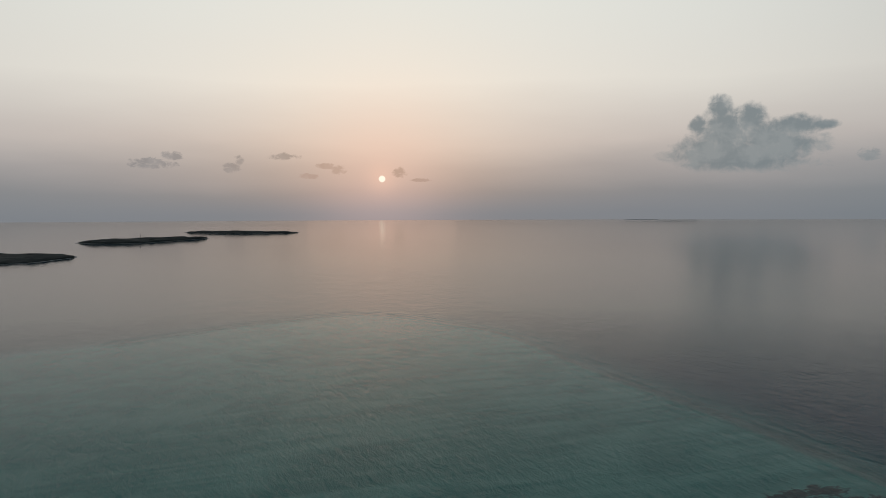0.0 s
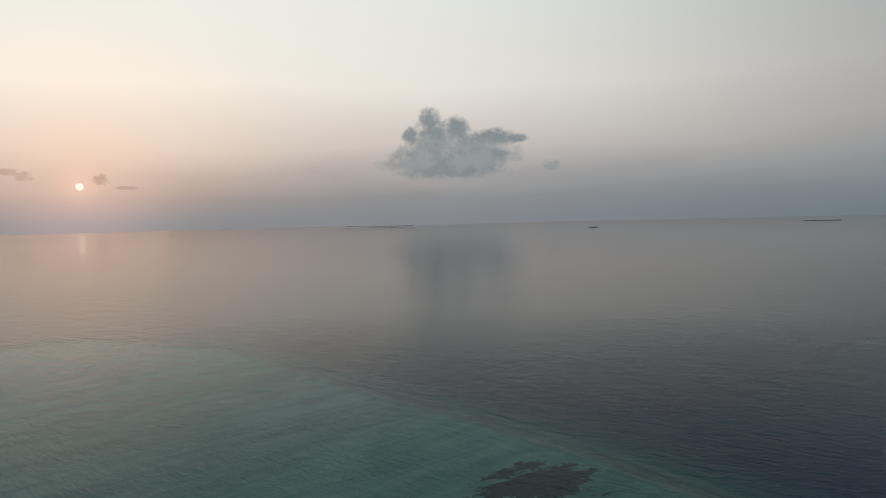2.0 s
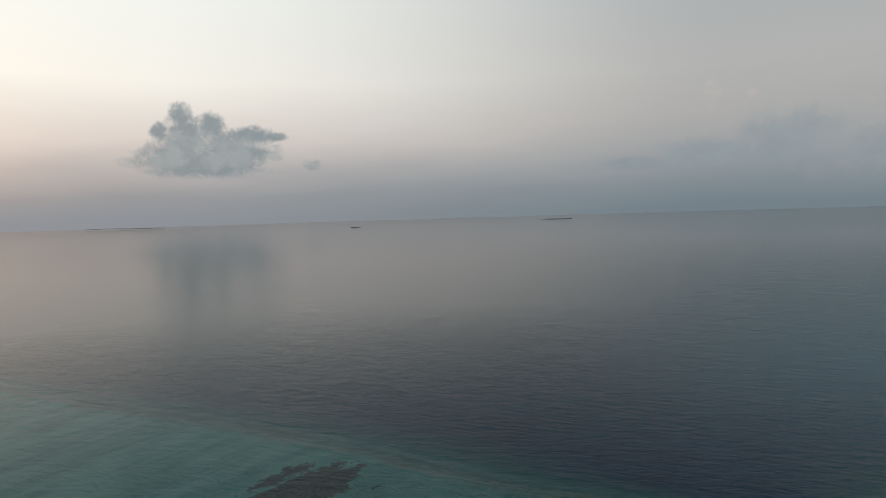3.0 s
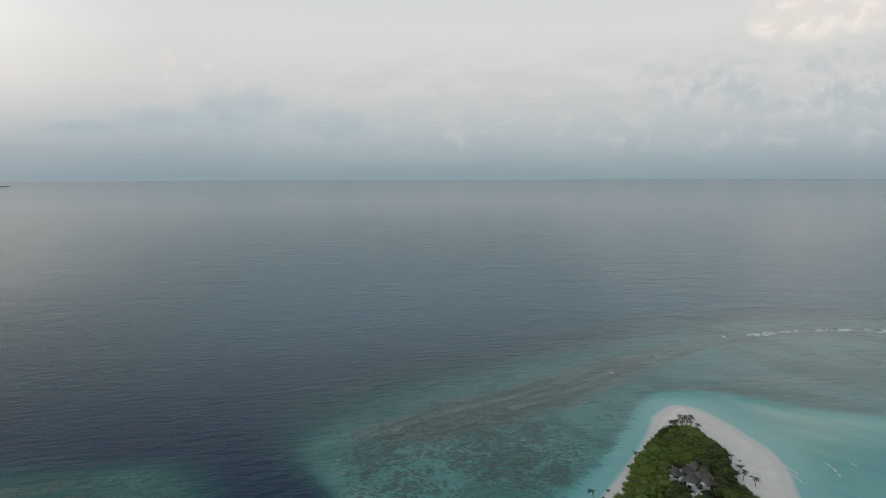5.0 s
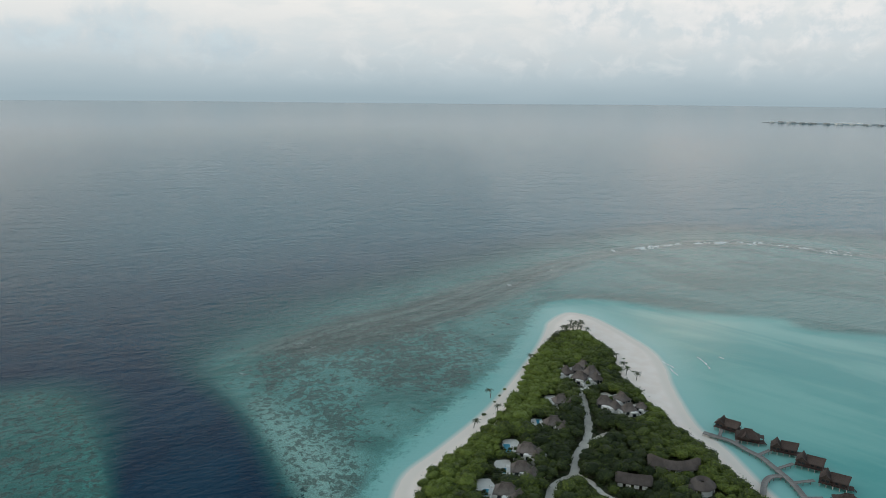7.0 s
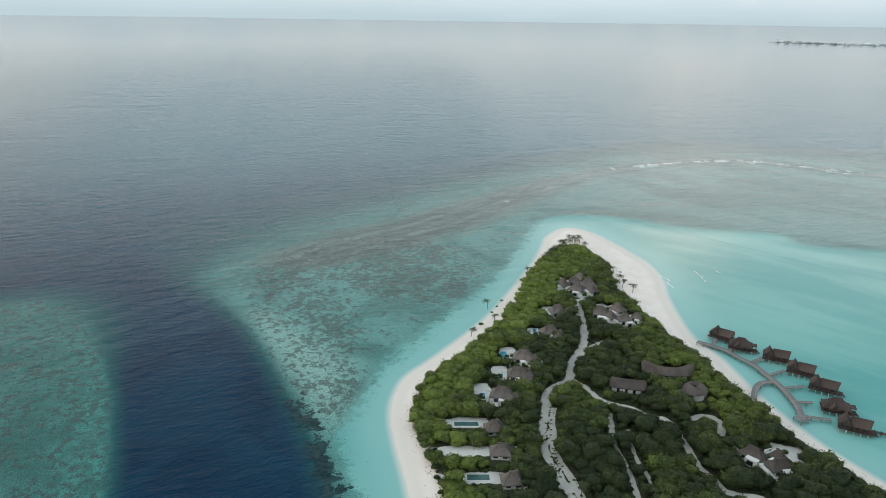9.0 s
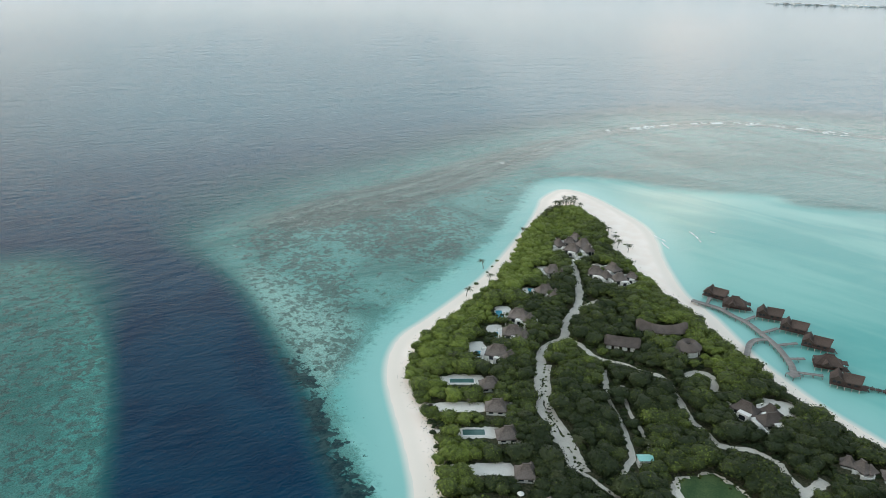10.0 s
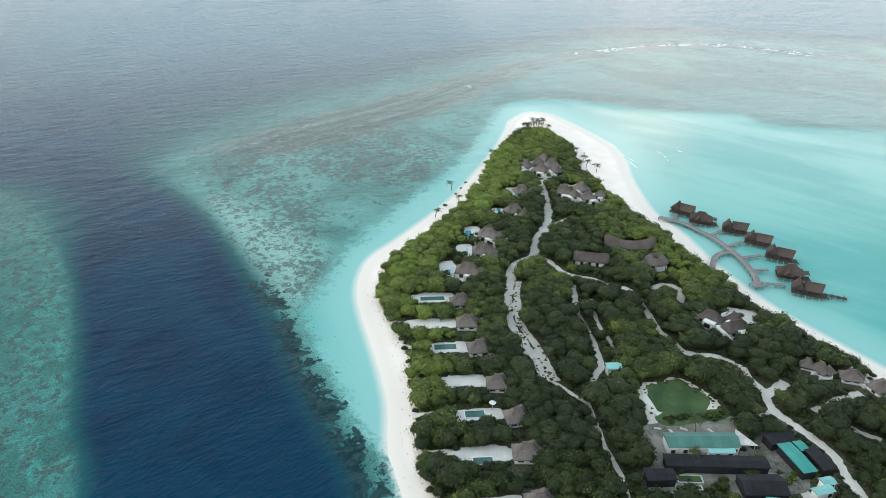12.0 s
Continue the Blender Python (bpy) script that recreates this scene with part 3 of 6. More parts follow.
def grid_mesh(name, xs, ys, z, attrs, mat, keep=None):
    nx, ny = len(xs), len(ys)
    gx, gy = np.meshgrid(xs, ys, indexing="ij")
    co = np.stack([gx, gy, z], -1).reshape(-1, 3)
    i = np.arange(nx * ny).reshape(nx, ny)
    q = np.stack([i[:-1, :-1], i[1:, :-1], i[1:, 1:], i[:-1, 1:]], -1).reshape(-1, 4)
    if keep is not None:
        ok = keep.reshape(-1)
        q = q[ok[q].any(1)]
        used = np.unique(q)
        remap = np.full(len(co), -1)
        remap[used] = np.arange(len(used))
        q, co = remap[q], co[used]
        attrs = {k: a.reshape(-1)[used] for k, a in attrs.items()}
    me = bpy.data.meshes.new(name)
    me.vertices.add(len(co))
    me.vertices.foreach_set("co", co.astype(np.float32).ravel())
    me.loops.add(len(q) * 4)
    me.loops.foreach_set("vertex_index", q.astype(np.int32).ravel())
    me.polygons.add(len(q))
    me.polygons.foreach_set("loop_start", np.arange(0, len(q) * 4, 4, dtype=np.int32))
    me.update(calc_edges=True)
    for k, a in attrs.items():
        me.attributes.new(k, "FLOAT", "POINT").data.foreach_set("value", np.asarray(a, np.float32).ravel())
    me.materials.append(mat)
    me.shade_smooth()
    return new(name, me)


# ---- plan of island and reefs ----
SHORE = rounded([(118, -1), (133, 2), (150, 2), (170, 5), (195, 10), (211, 12), (225, 11), (238, 7), (254, -4), (290, -26), (330, -44), (370, -60), (401, -70),
                 (415, -74), (432, -85), (436, -93), (429, -102), (412, -110), (382, -119), (362, -123), (340, -122), (320, -118), (294, -115), (272, -114),
                 (254, -118), (226, -120), (208, -123), (189, -128), (168, -137), (140, -148), (95, -150), (50, -120), (35, -70), (55, -20), (90, -5)])
WOODS = rounded([(129, -5), (146, -5), (166, -4), (184, -1), (195, 2), (206, 4), (226, 2), (237, -4), (249, -13), (268, -24), (293, -36), (310, -44), (329, -48),
                 (356, -58), (378, -69), (390, -80), (391, -88), (380, -94), (360, -99), (347, -98), (321, -95), (299, -99), (276, -103), (259, -107), (236, -111),
                 (214, -116), (187, -121), (167, -130), (140, -139), (98, -140), (62, -114), (50, -70), (66, -28), (95, -13)])
LEFT_REEF = rounded([(-344, 791), (-230, 934), (-96, 1011), (24, 928), (90, 837), (133, 702), (165, 605), (205, 507), (246, 395), (278, 260), (305, 200), (310, 172),
                     (282, 143), (231, 113), (207, 102), (181, 92), (146, 80), (100, 66), (-100, 60), (-420, 150), (-560, 450), (-450, 680)])
ISLAND_REEF = rounded([(60, 4), (118, 6), (139, 14), (166, 25), (206, 40), (254, 63), (288, 82), (323, 107), (345, 117), (375, 108), (420, 70), (470, 20), (560, -62),
                       (650, -165), (700, -260), (690, -350), (640, -480), (520, -640), (250, -720), (0, -600), (-80, -300), (0, -60)])
SANDY = rounded([(60, 4), (118, 3), (139, 12), (166, 22), (189, 30), (206, 27), (221, 23), (249, 15), (282, -3), (332, -30), (380, -50), (431, -67), (459, -80), (468, -110),
                 (455, -141), (440, -162), (432, -190), (424, -224), (402, -232), (385, -300), (330, -480), (60, -520), (-20, -200), (20, -40)])
CREST = rounded([(240, 165), (290, 126), (327, 100), (356, 80), (400, 42), (450, -10), (528, -75), (600, -140), (645, -205), (667, -270), (662, -325), (630, -368), (560, -470)], False)
BANKS = [[(385, 70), (418, 23), (382, -22), (320, -21), (312, 8), (322, 29), (335, 49), (313, 73), (336, 88)], [(313, 73), (323, 48), (295, 35), (271, 29), (262, 36), (281, 54)],
         [(238, 24), (215, 19), (208, 24), (222, 29), (235, 28)]]                      # grey-brown coral banks on the flat
SPECKLED = [(300, 78), (277, 53), (254, 33), (235, 27), (212, 27), (205, 34), (222, 46), (260, 66)]   # white sand dotted with coral heads
LEFT_CREST = rounded([(-344, 780), (-230, 920), (-96, 1000), (20, 915), (90, 825), (133, 695), (165, 600), (205, 500), (240, 395), (272, 260), (290, 215)], False)


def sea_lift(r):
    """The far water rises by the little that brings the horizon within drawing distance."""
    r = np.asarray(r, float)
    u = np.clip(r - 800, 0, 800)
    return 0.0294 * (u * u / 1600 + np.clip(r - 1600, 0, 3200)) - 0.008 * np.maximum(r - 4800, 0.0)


def sea():
    def axis(lo, hi, cell, far):
        mid = np.arange(lo, hi + cell, cell)
        g = cell
        left, right = [], []
        a = lo
        while a > -far:
            g *= 1.22
            a -= g
            left.append(a)
        g, b = cell, mid[-1]
        while b < far:
            g *= 1.22
            b += g
            right.append(b)
        return np.concatenate([left[::-1], mid, right])
    xs, ys = axis(-360, 720, 4.0, 5600), axis(-420, 1020, 4.0, 5600)
    x, y = np.meshgrid(xs, ys, indexing="ij")
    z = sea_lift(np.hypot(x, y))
    shore = outline_distance(x, y, SHORE)
    a, b, s = (outline_distance(x, y, o) for o in (LEFT_REEF, ISLAND_REEF, SANDY))
    open_a, open_b = np.maximum(step(y, 140, 320), 0.32 * step(x, 225, 305)), step(x, 275, 425)      # 0 by the channel, 1 on the ocean side
    deep = np.minimum(np.maximum(step(a, -7 - 45 * open_a, 6 + 85 * open_a), 0.17), step(b, -8 - 42 * open_b, 12 + 55 * open_b + 75 * step(x, 330, 480)))
    (c1, l1), (c2, l2) = line_station(x, y, CREST), line_station(x, y, LEFT_CREST)
    crest, along = np.minimum(c1, c2), np.where(c1 < c2, l1, l2 + 3000)
    brown = step(-b, -60, 5) * step(x, 325, 390) * ((0.68 + 0.27 * step(y, -130, -10)) * np.exp(-(c1 / 24) ** 2) + 0.26 * np.exp(-(c1 / 95) ** 2) * step(y, -190, -20)) + 0.75 * np.exp(-(c2 / 14) ** 2)
    brown += 0.45 * np.exp(-(np.hypot((x - 500) / 22, (y + 172) / 55)) ** 2) + 0.5 * np.exp(-(line_distance(x, y, np.array([(474.0, -100), (468, -140), (452, -165), (440, -190)])) / 9) ** 2) * (s > -3)
    rim = 0.74 * np.exp(-((b - 1.5) / 7.5) ** 2) * step(x, 255, 205) * (y > -30) + 0.74 * np.exp(-(np.hypot((x - 200) / 40, (y - 328) / 40)) ** 2)
    bank = np.maximum.reduce([step(-outline_distance(x, y, rounded(o)), -12, 10) for o in BANKS])
    fields = {
        "shore": shore, "deep": deep, "sandy": -s, "crest": crest, "along": along, "bank": bank, "rim": rim, "brown": np.clip(brown, 0, 1.2),
        "east": step(y, -40, -130), "north": step(y, 190, 380) * (x < 330) * (0.35 + 0.65 * step(x, -380, -120)),
        "fringe": step(a, -34, -3) * step(y, 210, 95), "home": step(-b, -14 - 60 * open_b, 10), "speckle": step(-outline_distance(x, y, rounded(SPECKLED)), -12, 14),
        "surf": np.clip(step(np.hypot(x - 655, y + 280), 130, 60) + 0.12 * (x > 300), 0, 1)}
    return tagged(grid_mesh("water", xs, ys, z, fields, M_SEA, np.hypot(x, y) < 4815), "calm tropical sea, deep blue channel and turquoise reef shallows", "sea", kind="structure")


sea()


def ground():
    xs, ys = np.arange(20, 450, 1.6), np.arange(-160, 24, 1.6)
    x, y = np.meshgrid(xs, ys, indexing="ij")
    s = -outline_distance(x, y, SHORE)
    z = np.where(s > 0, 1.35 * step(s, -2, 20) - 0.03, 0.09 * s)
    inland = -outline_distance(x, y, WOODS)
    return tagged(grid_mesh("ground", xs, ys, z, {"inland": inland, "height": z}, M_GROUND, s > -6),
                  "white coral sand beach with brown leaf litter inland", "beach", kind="structure")


ground()
GROUND_Z = 1.32


# ---- more mesh helpers ----
def ball(sub):
    bm = bmesh.new()
    bmesh.ops.create_icosphere(bm, subdivisions=sub, radius=1.0)
    v = np.array([q.co[:] for q in bm.verts])
    f = np.array([[q.index for q in p.verts] for p in bm.faces])
    bm.free()
    return v, f




def triangles_mesh(name, co, tri, mats, index=None, attrs=None, smooth=True):
    me = bpy.data.meshes.new(name)
    me.vertices.add(len(co))
    me.vertices.foreach_set("co", np.asarray(co, np.float32).ravel())
    k = tri.shape[1]
    me.loops.add(len(tri) * k)
    me.loops.foreach_set("vertex_index", tri.astype(np.int32).ravel())
    me.polygons.add(len(tri))
    me.polygons.foreach_set("loop_start", np.arange(0, len(tri) * k, k, dtype=np.int32))
    for mm in mats:
        me.materials.append(mm)
    if index is not None:
        me.polygons.foreach_set("material_index", index.astype(np.int32))
    me.update(calc_edges=True)
    for key, a in (attrs or {}).items():
        me.attributes.new(key, "FLOAT", "POINT").data.foreach_set("value", np.asarray(a, np.float32).ravel())
    if smooth:
        me.shade_smooth()
    return me




# ---- distant islands, boat ----
def far_island(label, pts, high, seed, sandy=0.6, group="distant islands", sheds=0, mat=None):
    """A low wooded island on a plan outline: woods with an uneven top and a thin beach."""
    c = np.mean(pts, 0)
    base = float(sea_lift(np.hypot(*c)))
    top = thing("island", pose(c[0], c[1], base), label, "island", group)
    out = rounded([np.array(p) - c for p in pts], True, 6)
    def settle(bm):
        for v in bm.verts:
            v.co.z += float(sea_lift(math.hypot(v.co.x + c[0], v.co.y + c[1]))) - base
        return bm
    rng = np.random.default_rng(seed)
    bm = bmesh.new()
    prism(bm, [tuple(p * 1.03) for p in out], -0.8, sandy)
    part("beach", settle(bm), M_FAR_SAND, top, "thin pale beach")
    # canopy: rings that shrink upwards, broken by noise
    bm = bmesh.new()
    rings = []
    for k, (f, z) in enumerate(((1.0, 0.0), (0.985, 0.45), (0.93, 0.8), (0.8, 1.0), (0.5, 1.05))):
        ring = []
        for p in out:
            q = Vector((p[0] * f, p[1] * f, 0))
            h = high * z * (0.85 + 0.75 * noise.noise(Vector((q.x * 0.03 + seed, q.y * 0.03, z))) * (1 if k else 0)) + high * 0.25 * noise.noise(Vector((q.x * 0.12, q.y * 0.12, seed))) * (k > 1)
            ring.append(bm.verts.new((q.x, q.y, max(h, 0) + sandy)))
        rings.append(ring)
    n = len(out)
    for a, b in zip(rings, rings[1:]):
        for i in range(n):
            bm.faces.new((a[i], a[(i + 1) % n], b[(i + 1) % n], b[i]))
    bm.faces.new(rings[-1])
    part("canopy", settle(bm), mat or M_FAR, top)
    for k in range(sheds):
        i = rng.integers(0, n)
        p = out[i] * rng.uniform(0.8, 1.0)
        bm = bmesh.new()
        wd = rng.uniform(5, 14)
        box(bm, p[0] - wd, p[1] - 6, 0, p[0] + wd, p[1] + 6, rng.uniform(2.5, 5.5))
        part("building", settle(bm), M_PLASTER if k % 2 else M_FAR_SAND, top, "pale low building")
    return top


def lens_shape(a, b, fat):
    """Plan outline of a long island between two ends."""
    a, b = np.array(a, float), np.array(b, float)
    d, m = b - a, np.array([-(b - a)[1], (b - a)[0]])
    return [tuple(a + d * u + m * v * fat) for u, v in ((0, 0), (0.2, 0.6), (0.55, 1.0), (0.85, 0.6), (1, 0), (0.8, -0.7), (0.45, -1.0), (0.15, -0.5))]


def on_ring(az, r):
    h = heading(az, 0)
    return (h.x * r, h.y * r)


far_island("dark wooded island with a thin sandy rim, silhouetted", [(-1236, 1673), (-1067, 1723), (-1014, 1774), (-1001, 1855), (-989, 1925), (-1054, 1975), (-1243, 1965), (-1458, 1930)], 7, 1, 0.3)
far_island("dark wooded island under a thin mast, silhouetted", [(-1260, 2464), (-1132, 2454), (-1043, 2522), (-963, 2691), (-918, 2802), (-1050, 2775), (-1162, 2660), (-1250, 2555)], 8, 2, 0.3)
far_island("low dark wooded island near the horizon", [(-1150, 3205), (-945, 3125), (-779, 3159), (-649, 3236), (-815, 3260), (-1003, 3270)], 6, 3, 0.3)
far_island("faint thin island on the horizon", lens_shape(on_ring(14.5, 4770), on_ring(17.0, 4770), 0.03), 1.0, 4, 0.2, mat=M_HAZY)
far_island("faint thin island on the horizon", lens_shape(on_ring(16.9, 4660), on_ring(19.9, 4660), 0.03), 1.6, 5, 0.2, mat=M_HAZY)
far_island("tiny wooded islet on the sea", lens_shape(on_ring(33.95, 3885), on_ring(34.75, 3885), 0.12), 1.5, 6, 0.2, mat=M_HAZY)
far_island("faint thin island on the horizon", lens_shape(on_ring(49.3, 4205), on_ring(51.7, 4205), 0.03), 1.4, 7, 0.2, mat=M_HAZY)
far_island("low inhabited island with pale buildings on the horizon", lens_shape(on_ring(115.2, 3060), on_ring(131, 3060), 0.03), 1.3, 8, 0.6, sheds=44, mat=M_PALE_HAZE)


def boat():
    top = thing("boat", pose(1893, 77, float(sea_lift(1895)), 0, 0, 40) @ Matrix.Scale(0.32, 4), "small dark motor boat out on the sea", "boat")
    bm = bmesh.new()
    prism(bm, [(-5, -1.4), (3, -1.5), (6, 0), (3, 1.5), (-5, 1.4)], -0.3, 1.1)
    part("hull", bm, M_TIMBER, top)
    part("cabin", boxed(-3, -1.1, 1.1, 1.5, 1.1, 2.8), M_PLASTER, top, "white cabin")


boat()
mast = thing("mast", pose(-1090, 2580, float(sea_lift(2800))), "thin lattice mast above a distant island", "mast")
bm = bmesh.new()
rod(bm, (0, 0, -1), (0, 0, 27), 0.8, 0.4)
part("pole", bm, M_NET, mast)

# ---- paths, courts, lawn: thin sheets on the ground ----
PATHS = {
    "main": ([(311, -72), (293, -70), (277, -68), (260, -64), (249, -58), (243, -55.5), (233, -53.5), (228, -47.5), (222.5, -43.5), (212, -41.5), (201, -38.8), (187, -37.2),
              (174, -39.5), (164, -41), (157, -42.2)], 3.2),
    "south": ([(157, -42.2), (154.5, -44.6), (152, -46.4), (148.8, -48.7), (146, -51), (143, -51), (136, -51), (128, -51), (120, -52), (108, -51), (90, -50)], 1.3),
    "verge": ([(213, -44.2), (201, -41.6), (187, -40.1), (175, -42.3), (164, -43.8), (156, -45)], 2.3),
    "fork": ([(252.5, -61.2), (258.9, -66.7), (265.4, -74.4)], 3.2),
    "east": ([(233, -54), (226.5, -58.6), (217.7, -62.2), (213, -70.7), (208.7, -74.6), (205.3, -80.5), (198.7, -82.2), (189, -82.3), (179.6, -82.2), (173.2, -84.3), (168, -85.2),
              (166.4, -88.6), (165.3, -93.2), (163, -96.5), (159.3, -99.2)], 2.2),
    "hut": ([(147, -50.5), (153, -53.6), (158.6, -56.8), (162, -59.2), (170, -60), (177.7, -60.3), (184.1, -59.8), (191, -59.6), (200, -61), (209.4, -62.6)], 1.9),
    "junction": ([(146.4, -100.3), (148.6, -104.4), (151.6, -108.6)], 3.2),
    "corner": ([(140, -98.8), (138, -94.2)], 1.3),
    "service": ([(159.3, -99.2), (154, -99), (148.4, -100.3), (143.6, -99.3), (139.4, -99.2), (135.9, -100.8), (130.5, -103.1), (123.3, -105.3), (118.6, -104.7), (113.2, -104.2), (100, -104.5)], 2.5),
    "lane": ([(139.2, -109.5), (141.9, -115.7), (144.4, -122), (145.5, -126.7)], 2.3),
    "beach_lane": ([(133.6, -114.6), (130.7, -116.5), (127.3, -120.3)], 2.0),
    "spur": ([(205.5, -89), (207.5, -94.5), (204, -98), (195.5, -95.8)], 2.6),
    "gap": ([(199.5, -66.3), (192.3, -65.1), (182.2, -64.5), (174.3, -65.4), (165.5, -64.6)], 1.2),
    "yard": ([(135, -89), (125, -90), (120, -91), (110, -92)], 2.2),
    "field_edge": ([(151, -67), (139, -66), (133, -64), (126, -62.5), (119, -61)], 2.4),
}


def path(points, width, seed, low=0.0):
    z = GROUND_Z + 0.02 + 0.004 * (seed % 20) - low
    line = rounded(points, False, 9)
    d = np.gradient(line, axis=0)
    d /= np.linalg.norm(d, axis=1)[:, None]
    bm = bmesh.new()
    rows = []
    for i, (p, t) in enumerate(zip(line, d)):
        nrm = np.array([-t[1], t[0]])
        row = []
        for s in (-1, 1):
            h = width / 2 * (1 + 0.45 * noise.noise(Vector((p[0] * 0.25, p[1] * 0.25, seed * 7 + s))) + 0.35 * noise.noise(Vector((p[0] * 1.1, p[1] * 1.1, seed * 3 + s))))
            row.append(tuple(p + nrm * s * h))
        rows.append([bm.verts.new((*row[0], z - 0.3)), bm.verts.new((*row[0], z)), bm.verts.new((*row[1], z)), bm.verts.new((*row[1], z - 0.3))])
    for a, b in zip(rows, rows[1:]):
        for k in range(3):
            bm.faces.new((a[k], a[k + 1], b[k + 1], b[k]))
    return tagged(mesh_object("path", bm, M_PATH), "pale sandy footpath winding between the trees", "path", kind="structure")


for k, (pts, wd) in enumerate(PATHS.values()):
    path(pts, wd, k)


def patch(name, label, category, outline, mat, z=0.11, ragged=0.35):
    bm = bmesh.new()
    edge_line = [tuple(p + ragged * 2 * np.array([noise.noise(Vector((p[0] * 0.9, p[1] * 0.9, 1.5))), noise.noise(Vector((p[0] * 0.9, p[1] * 0.9, 8.5)))])) for p in rounded(outline, True, 8)]
    prism(bm, edge_line, GROUND_Z - 0.2, GROUND_Z + z)
    bmesh.ops.recalc_face_normals(bm, faces=bm.faces)
    return tagged(mesh_object(name, bm, mat), label, category, kind="structure")


patch("field", "sandy rim around the sports lawn", "sand", [(152, -67.5), (154, -73), (155, -79.5), (149.5, -84), (143, -85.7), (139.6, -76), (139.6, -67.5)], M_PATH, 0.12, 0.5)
patch("lawn", "green sports lawn framed by sandy edges", "lawn", [(151, -68.5), (153, -73), (154, -79), (149, -83), (144, -84.5), (140.5, -76), (140.5, -69)], M_GRASS, 0.15, 0.85)
patch("yard", "pale dusty yard between the service sheds", "yard", [(136, -62), (136, -86), (131, -92), (122, -94), (112, -92), (111, -60), (124, -58)], M_DIRT, 0.125)
patch("verge", "strip of pale trampled sand behind the long shed", "sand", [(134.2, -66), (136.6, -76), (138, -87), (132.6, -88), (131.6, -76), (131.6, -66)], M_DIRT, 0.13)
patch("gravel", "grey gravel strip beside the workshops", "gravel", [(137.9, -94.3), (138.2, -97.4), (134.2, -99.6), (129.5, -101.6), (129.7, -98.3), (131.5, -91.5)], M_GRAVEL, 0.118)
patch("grass", "patch of rough grass beside the service sheds", "lawn", [(140.4, -68.5), (141.5, -85.5), (137.8, -86), (136.2, -76), (135.8, -68.5)], M_GRASS, 0.14)


# ---- houses ----
def hip_roof(bm, lx, ly, z, rise, ridge=0.45, over=0.5, sag=0.12, thick=0.28):
    """Thatched hip roof over a plan lx by ly: eaves with a thick edge, slopes in two breaks, a short ridge along x."""
    def ring(f, zz, edge=False):
        hx, hy = lx / 2 + over, ly / 2 + over
        rx = hx * (1 - f) + ridge * lx / 2 * f
        ry = hy * (1 - f) + 0.12 * f
        return [bm.verts.new((sx * rx, sy * ry, zz)) for sx, sy in ((-1, -1), (1, -1), (1, 1), (-1, 1))]
    lo = ring(0, z - thick)
    rings = [lo, ring(0, z)] + [ring(f, z + rise * (f - sag * math.sin(math.pi * f))) for f in (0.3, 0.6, 0.85, 1.0)]
    for a, b in zip(rings, rings[1:]):
        for i in range(4):
            bm.faces.new((a[i], a[(i + 1) % 4], b[(i + 1) % 4], b[i]))
    bm.faces.new(rings[-1])
    bm.faces.new(lo[::-1])


def turned(bm, deg, x=0.0, y=0.0):
    bmesh.ops.transform(bm, matrix=pose(x, y, 0, 0, 0, deg), verts=bm.verts)
    return bm


def ridge_cap(length, z):
    bm = bmesh.new()
    prism(bm, [(-length / 2, -0.28), (length / 2, -0.28), (length / 2, 0.28), (-length / 2, 0.28)], z - 0.12, z + 0.16)
    return bm


BUILT = []    # (x, y, turn, half length, half depth) of what stands on the ground
COURTS = []   # outlines of the courtyards


